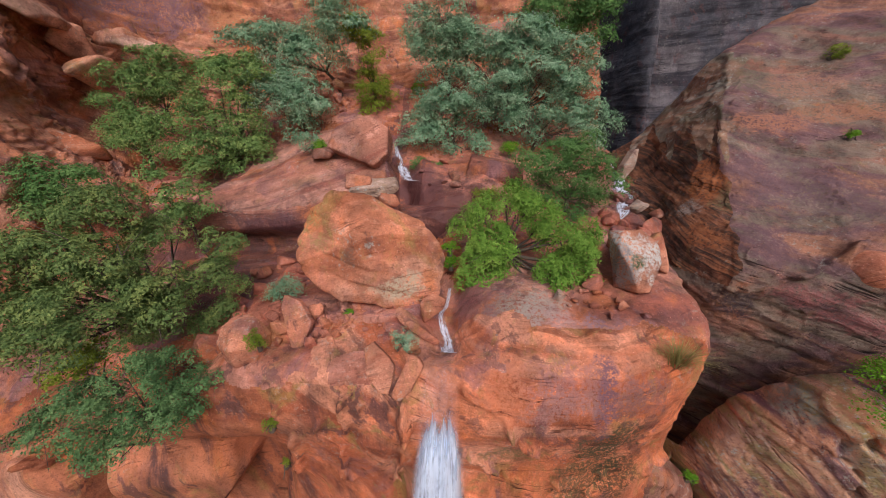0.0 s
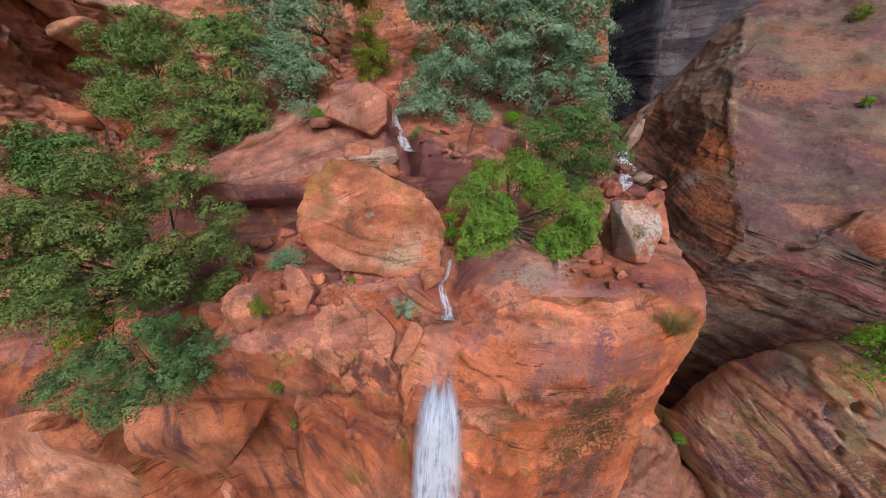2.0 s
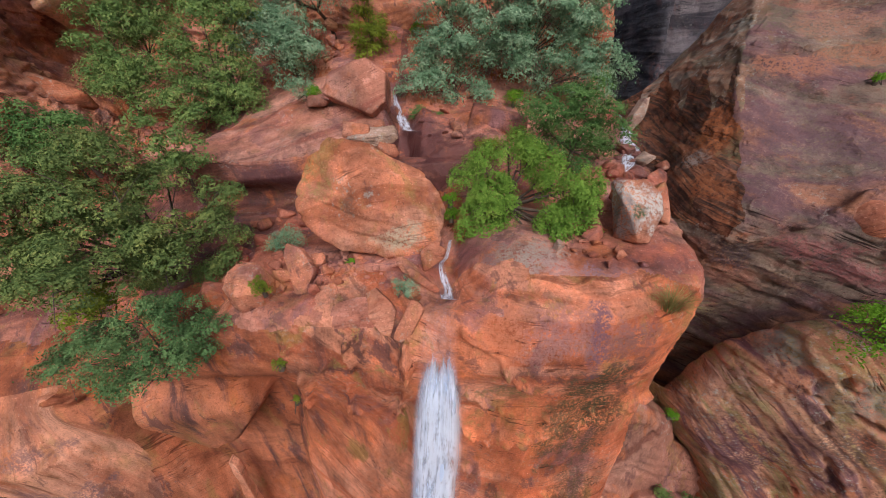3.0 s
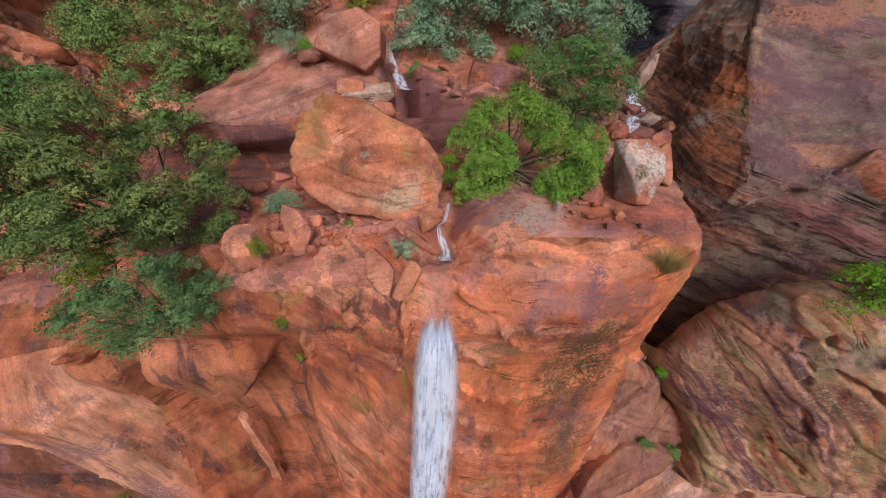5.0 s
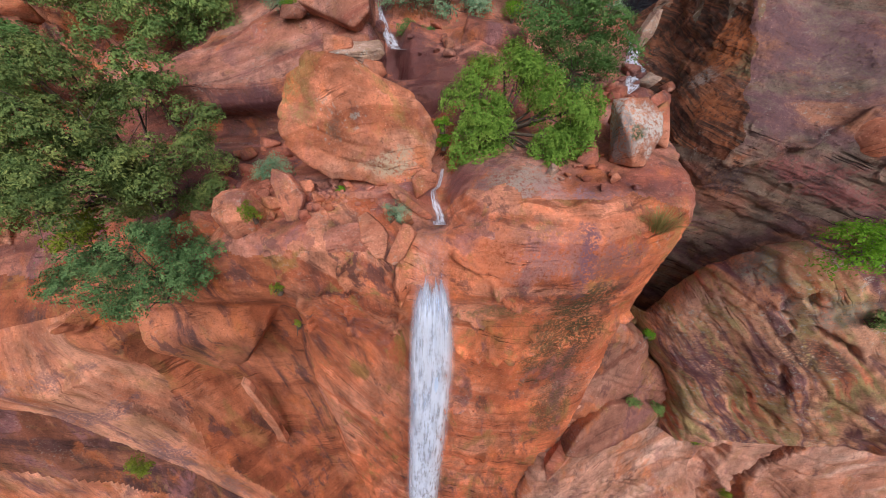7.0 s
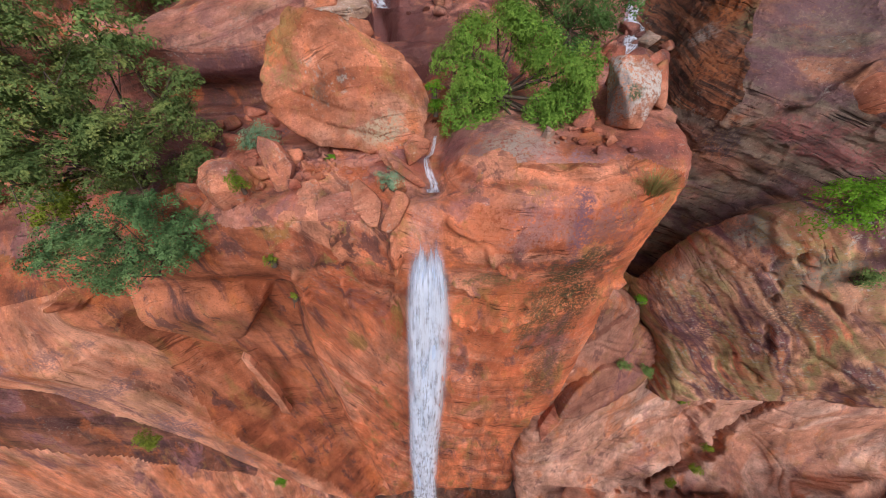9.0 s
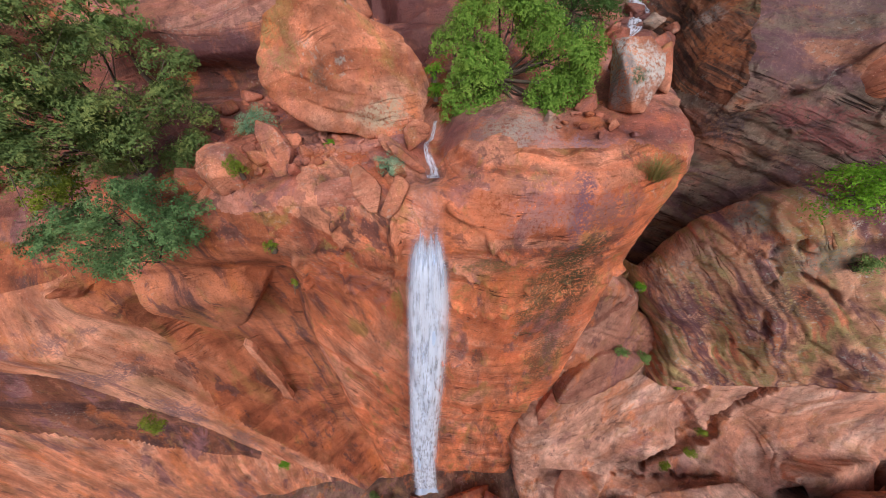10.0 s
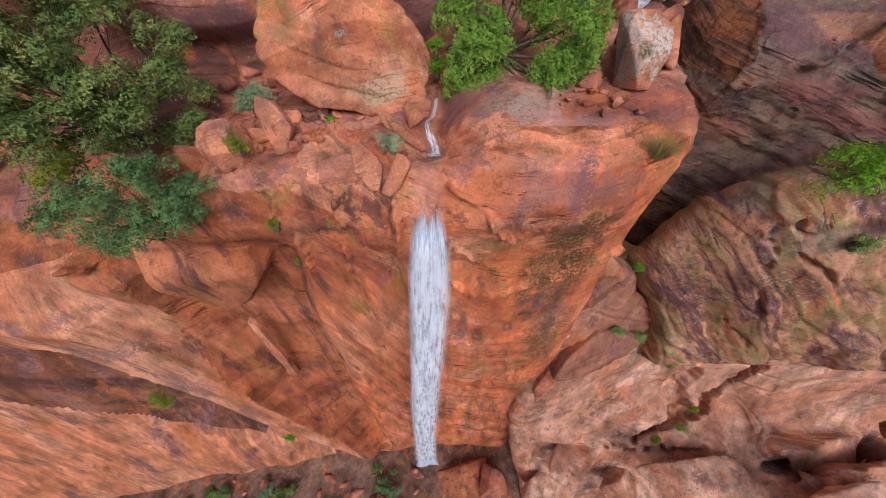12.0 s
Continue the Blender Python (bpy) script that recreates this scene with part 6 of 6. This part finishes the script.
ribbon("water_veil", [(-0.06, 4.74, 29.4, 0.4), (-0.1, 4.62, 28.0, 0.58), (-0.15, 4.7, 26, 0.7), (-0.3, 4.8, 23, 0.76), (-0.55, 4.85, 18, 0.8), (-0.95, 4.9, 10, 0.9), (-1.2, 4.8, 2, 1.1)], VEIL, "white waterfall dropping off the cliff edge", 40, 0.15, 4, 260)
ribbon("water_film", [(0.12, 6.0, 30.42, 0.14), (0.0, 5.55, 30.24, 0.26), (-0.06, 5.25, 30.14, 0.38), (-0.1, 4.95, 29.82, 0.46), (-0.12, 4.8, 29.3, 0.5), (-0.12, 4.7, 28.6, 0.54)], FILM, "thin film of water sliding over the cliff edge", 30, 0.0, 2, 80)


def brook(name, places, half, label):
    ribbon(name, [(x, y, rest(x, y) + 0.1, h) for (x, y), h in zip(places, half)], BROOK, label, 16, 0.03, 5, 90)


brook("water_brook", [(-2.2, 15.3), (-2.05, 14.6), (-1.8, 13.9), (-1.5, 13.3), (-1.25, 12.8), (-1.1, 12.5)], (0.09, 0.13, 0.22, 0.32, 0.42, 0.45), "small white cascade on the upper ledge")
brook("water_brook", [(-1.35, 11.7), (-1.45, 11.2), (-1.5, 10.7), (-1.5, 10.4)], (0.3, 0.24, 0.18, 0.14), "thin trickle behind the boulder")
brook("water_brook", [(0.22, 8.5), (0.1, 7.7), (-0.05, 7.2), (0.02, 6.8), (0.14, 6.4), (0.12, 6.0)], (0.06, 0.07, 0.08, 0.12, 0.13, 0.2), "narrow white stream above the fall")
brook("water_brook", [(0.0, 6.35), (0.12, 6.1), (0.2, 5.9)], (0.1, 0.2, 0.2), "white splash at the top of the fall")
brook("water_brook", [(8.3, 15.6), (8.0, 14.6), (7.7, 13.6), (7.3, 12.6), (6.9, 11.8), (6.5, 11.0), (6.0, 10.4)], (0.24, 0.28, 0.4, 0.55, 0.36, 0.28, 0.2), "white stream tumbling down the rubble channel")


# ---- grass tuft, and the scrub and rubble on the canyon floor ----
def grass(name, base, height, count, label, seed=1):
    rnd = np.random.RandomState(seed)
    o = np.array(base)
    pieces = []
    for _ in range(count):
        a, lean = rnd.uniform(0, 2 * np.pi), rnd.uniform(0.15, 1.2)
        h = height * rnd.uniform(0.6, 1.1)
        out = np.array((np.cos(a), np.sin(a), 0))
        foot = out * rnd.uniform(0, 0.2)
        side = np.array((-out[1], out[0], 0)) * 0.006
        v = [foot - side, foot + side]
        for k in (0.5, 1.0):
            c = foot + out * lean * h * k ** 1.8 + np.array((0, 0, h * (k - 0.35 * lean * k * k)))
            v += [c - side * (1.2 - k), c + side * (1.2 - k)]
        pieces.append((np.array(v), np.array([[0, 1, 3, 2], [2, 3, 5, 4]])))
    v, f = joined(pieces)
    root = new(name)
    root.location = o
    part("tussock", mesh_of("tussock", v, f, STRAW, False), root)
    return tagged(root, label, "grass", "")


STRAW = foliage("dry_grass", [(0.16, 0.16, 0.05), (0.3, 0.27, 0.09), (0.45, 0.36, 0.15)])
grass("grass_tuft", (4.78, 5.15, 30.42), 0.55, 260, "drooping olive and straw grass tuft on the cliff edge")

rnd = np.random.RandomState(12)
seedlings = []
for k, (kind, r) in enumerate([("left", 0.9), ("blue", 1.0), ("grey", 0.8), ("left", 0.9)]):
    lobes = [(rnd.uniform(-0.6, 0.6) * r, -60 + rnd.uniform(-0.6, 0.6) * r, rnd.uniform(0.2, 0.8) * r, 0.6 * r, 0.5 * r) for _ in range(5)]
    seedlings.append(tree("shrub", kind, lobes, (0, -60, 0), "scrubby green shrub on the canyon floor", "shrub", 0.1, 1.0, "scrub on the canyon floor"))
spots = [(rnd.uniform(-34, -2.5), 0) for _ in range(46)]
for k, (sx, _) in enumerate(spots):
    edge = np.interp(sx, [-34, -28, -18, -9, -3], [2.0, 3.0, 4.6, 5.2, 5.4])
    sy = edge - 0.6 - 5.5 * rnd.rand() ** 1.3
    one = seedlings[k % 4]
    if k < 4:
        one.location, one.scale = (sx, sy, 0.1), (0.6, 0.6, 0.6)
        continue
    c = copy_thing(one, pose(sx, sy, 0.1, 0, 0, rnd.uniform(0, 360)))
    c.scale = (rnd.uniform(0.3, 0.75),) * 3
rubble = rock("floor_rock", (-7.2, 3.0, 0.2), (0.7, 0.55, 0.5), (0, 0, 20), 81, LEDGE, "grey-pink boulder on the canyon floor", level=3, group="rubble on the canyon floor")
for k in range(60):
    sx = rnd.uniform(-30, 3)
    sy = np.interp(sx, [-34, -28, -18, -9, -3, 3], [2.0, 3.0, 4.6, 5.2, 5.4, 5.0]) - 0.4 - 6 * rnd.rand()
    c = copy_thing(rubble, pose(sx, sy, 0.15, rnd.uniform(0, 40), rnd.uniform(0, 40), rnd.uniform(0, 360)))
    c.scale = (rnd.uniform(0.25, 1.0),) * 3

# ---- flat blocks at the foot of the lower wall ----
rock("ledge_block", drawn((16.1, 1.7, 10.4)), (3.2, 1.4, 0.6), (6, -8, -8), 301, PINK, "broad flat block of pale sandstone at the foot of the wall", level=5, amp=0.06, group="fallen blocks")
rock("ledge_block", drawn((10.7, 3.7, 6.1)), (2.6, 1.5, 0.8), (4, 4, 12), 302, PINK, "broad flat block of pale sandstone at the foot of the wall", level=5, amp=0.06, group="fallen blocks")
rock("ledge_block", drawn((19.5, 0.0, 14.5)), (3.4, 1.5, 0.8), (-8, -10, 20), 303, PINK, "broad flat block of pale sandstone at the foot of the wall", level=5, amp=0.06, group="fallen blocks")
rock("ledge_block", drawn((8.1, 2.5, 3.0)), (2.4, 1.6, 0.8), (8, 3, -12), 304, PINK, "broad flat block of pale sandstone at the foot of the wall", level=5, amp=0.06, group="fallen blocks")
rock("ledge_block", drawn((13.7, 1.8, 6.1)), (3.0, 1.6, 0.8), (-4, 6, 30), 305, PINK, "broad flat block of pale sandstone at the foot of the wall", level=5, amp=0.06, group="fallen blocks")
rock("gully_block", (7.6, 6.0, 19.4), (1.75, 0.5, 1.9), (-12, 0, 0), 311, GULLY, "wedge-shaped pink block split from the gully wall", level=5, amp=0.05, group="fallen blocks",
     corners=slab_corners([(-1, -0.9), (-0.75, 0.15), (-0.25, 0.88), (0.25, 0.98), (1, 0.55), (0.9, 0.15), (0.25, -0.5), (-0.6, -1)]))
rock("ledge_block", (6.0, 5.75, 16.2), (0.5, 0.45, 2.4), (-4, 6, 0), 312, LEDGE, "narrow mauve block at the foot of the bulging cliff", level=5, amp=0.06, group="fallen blocks")
rock("ledge_block", (1.9, 3.6, 0.2), (2.5, 2.2, 1.3), (0, 3, 14), 313, DEEP, "wet dark red ledge at the foot of the waterfall", level=5, amp=0.06, group="fallen blocks")
rock("ledge_block", (4.6, 2.6, 0.9), (2.2, 1.6, 1.5), (0, -6, -20), 314, LEDGE, "reddish ledge beside the foot of the waterfall", level=5, amp=0.06, group="fallen blocks")
rock("splinter", (-8.35, 7.1, 18.4), (0.26, 0.2, 3.4), (3, 4, 0), 321, SLAB, "thin pale splinter of rock standing in the recess", corners=slab_corners([(-1, -0.9), (-0.6, 1), (0.4, 0.9), (1, -0.2), (0.6, -1)]), level=5, amp=0.05)
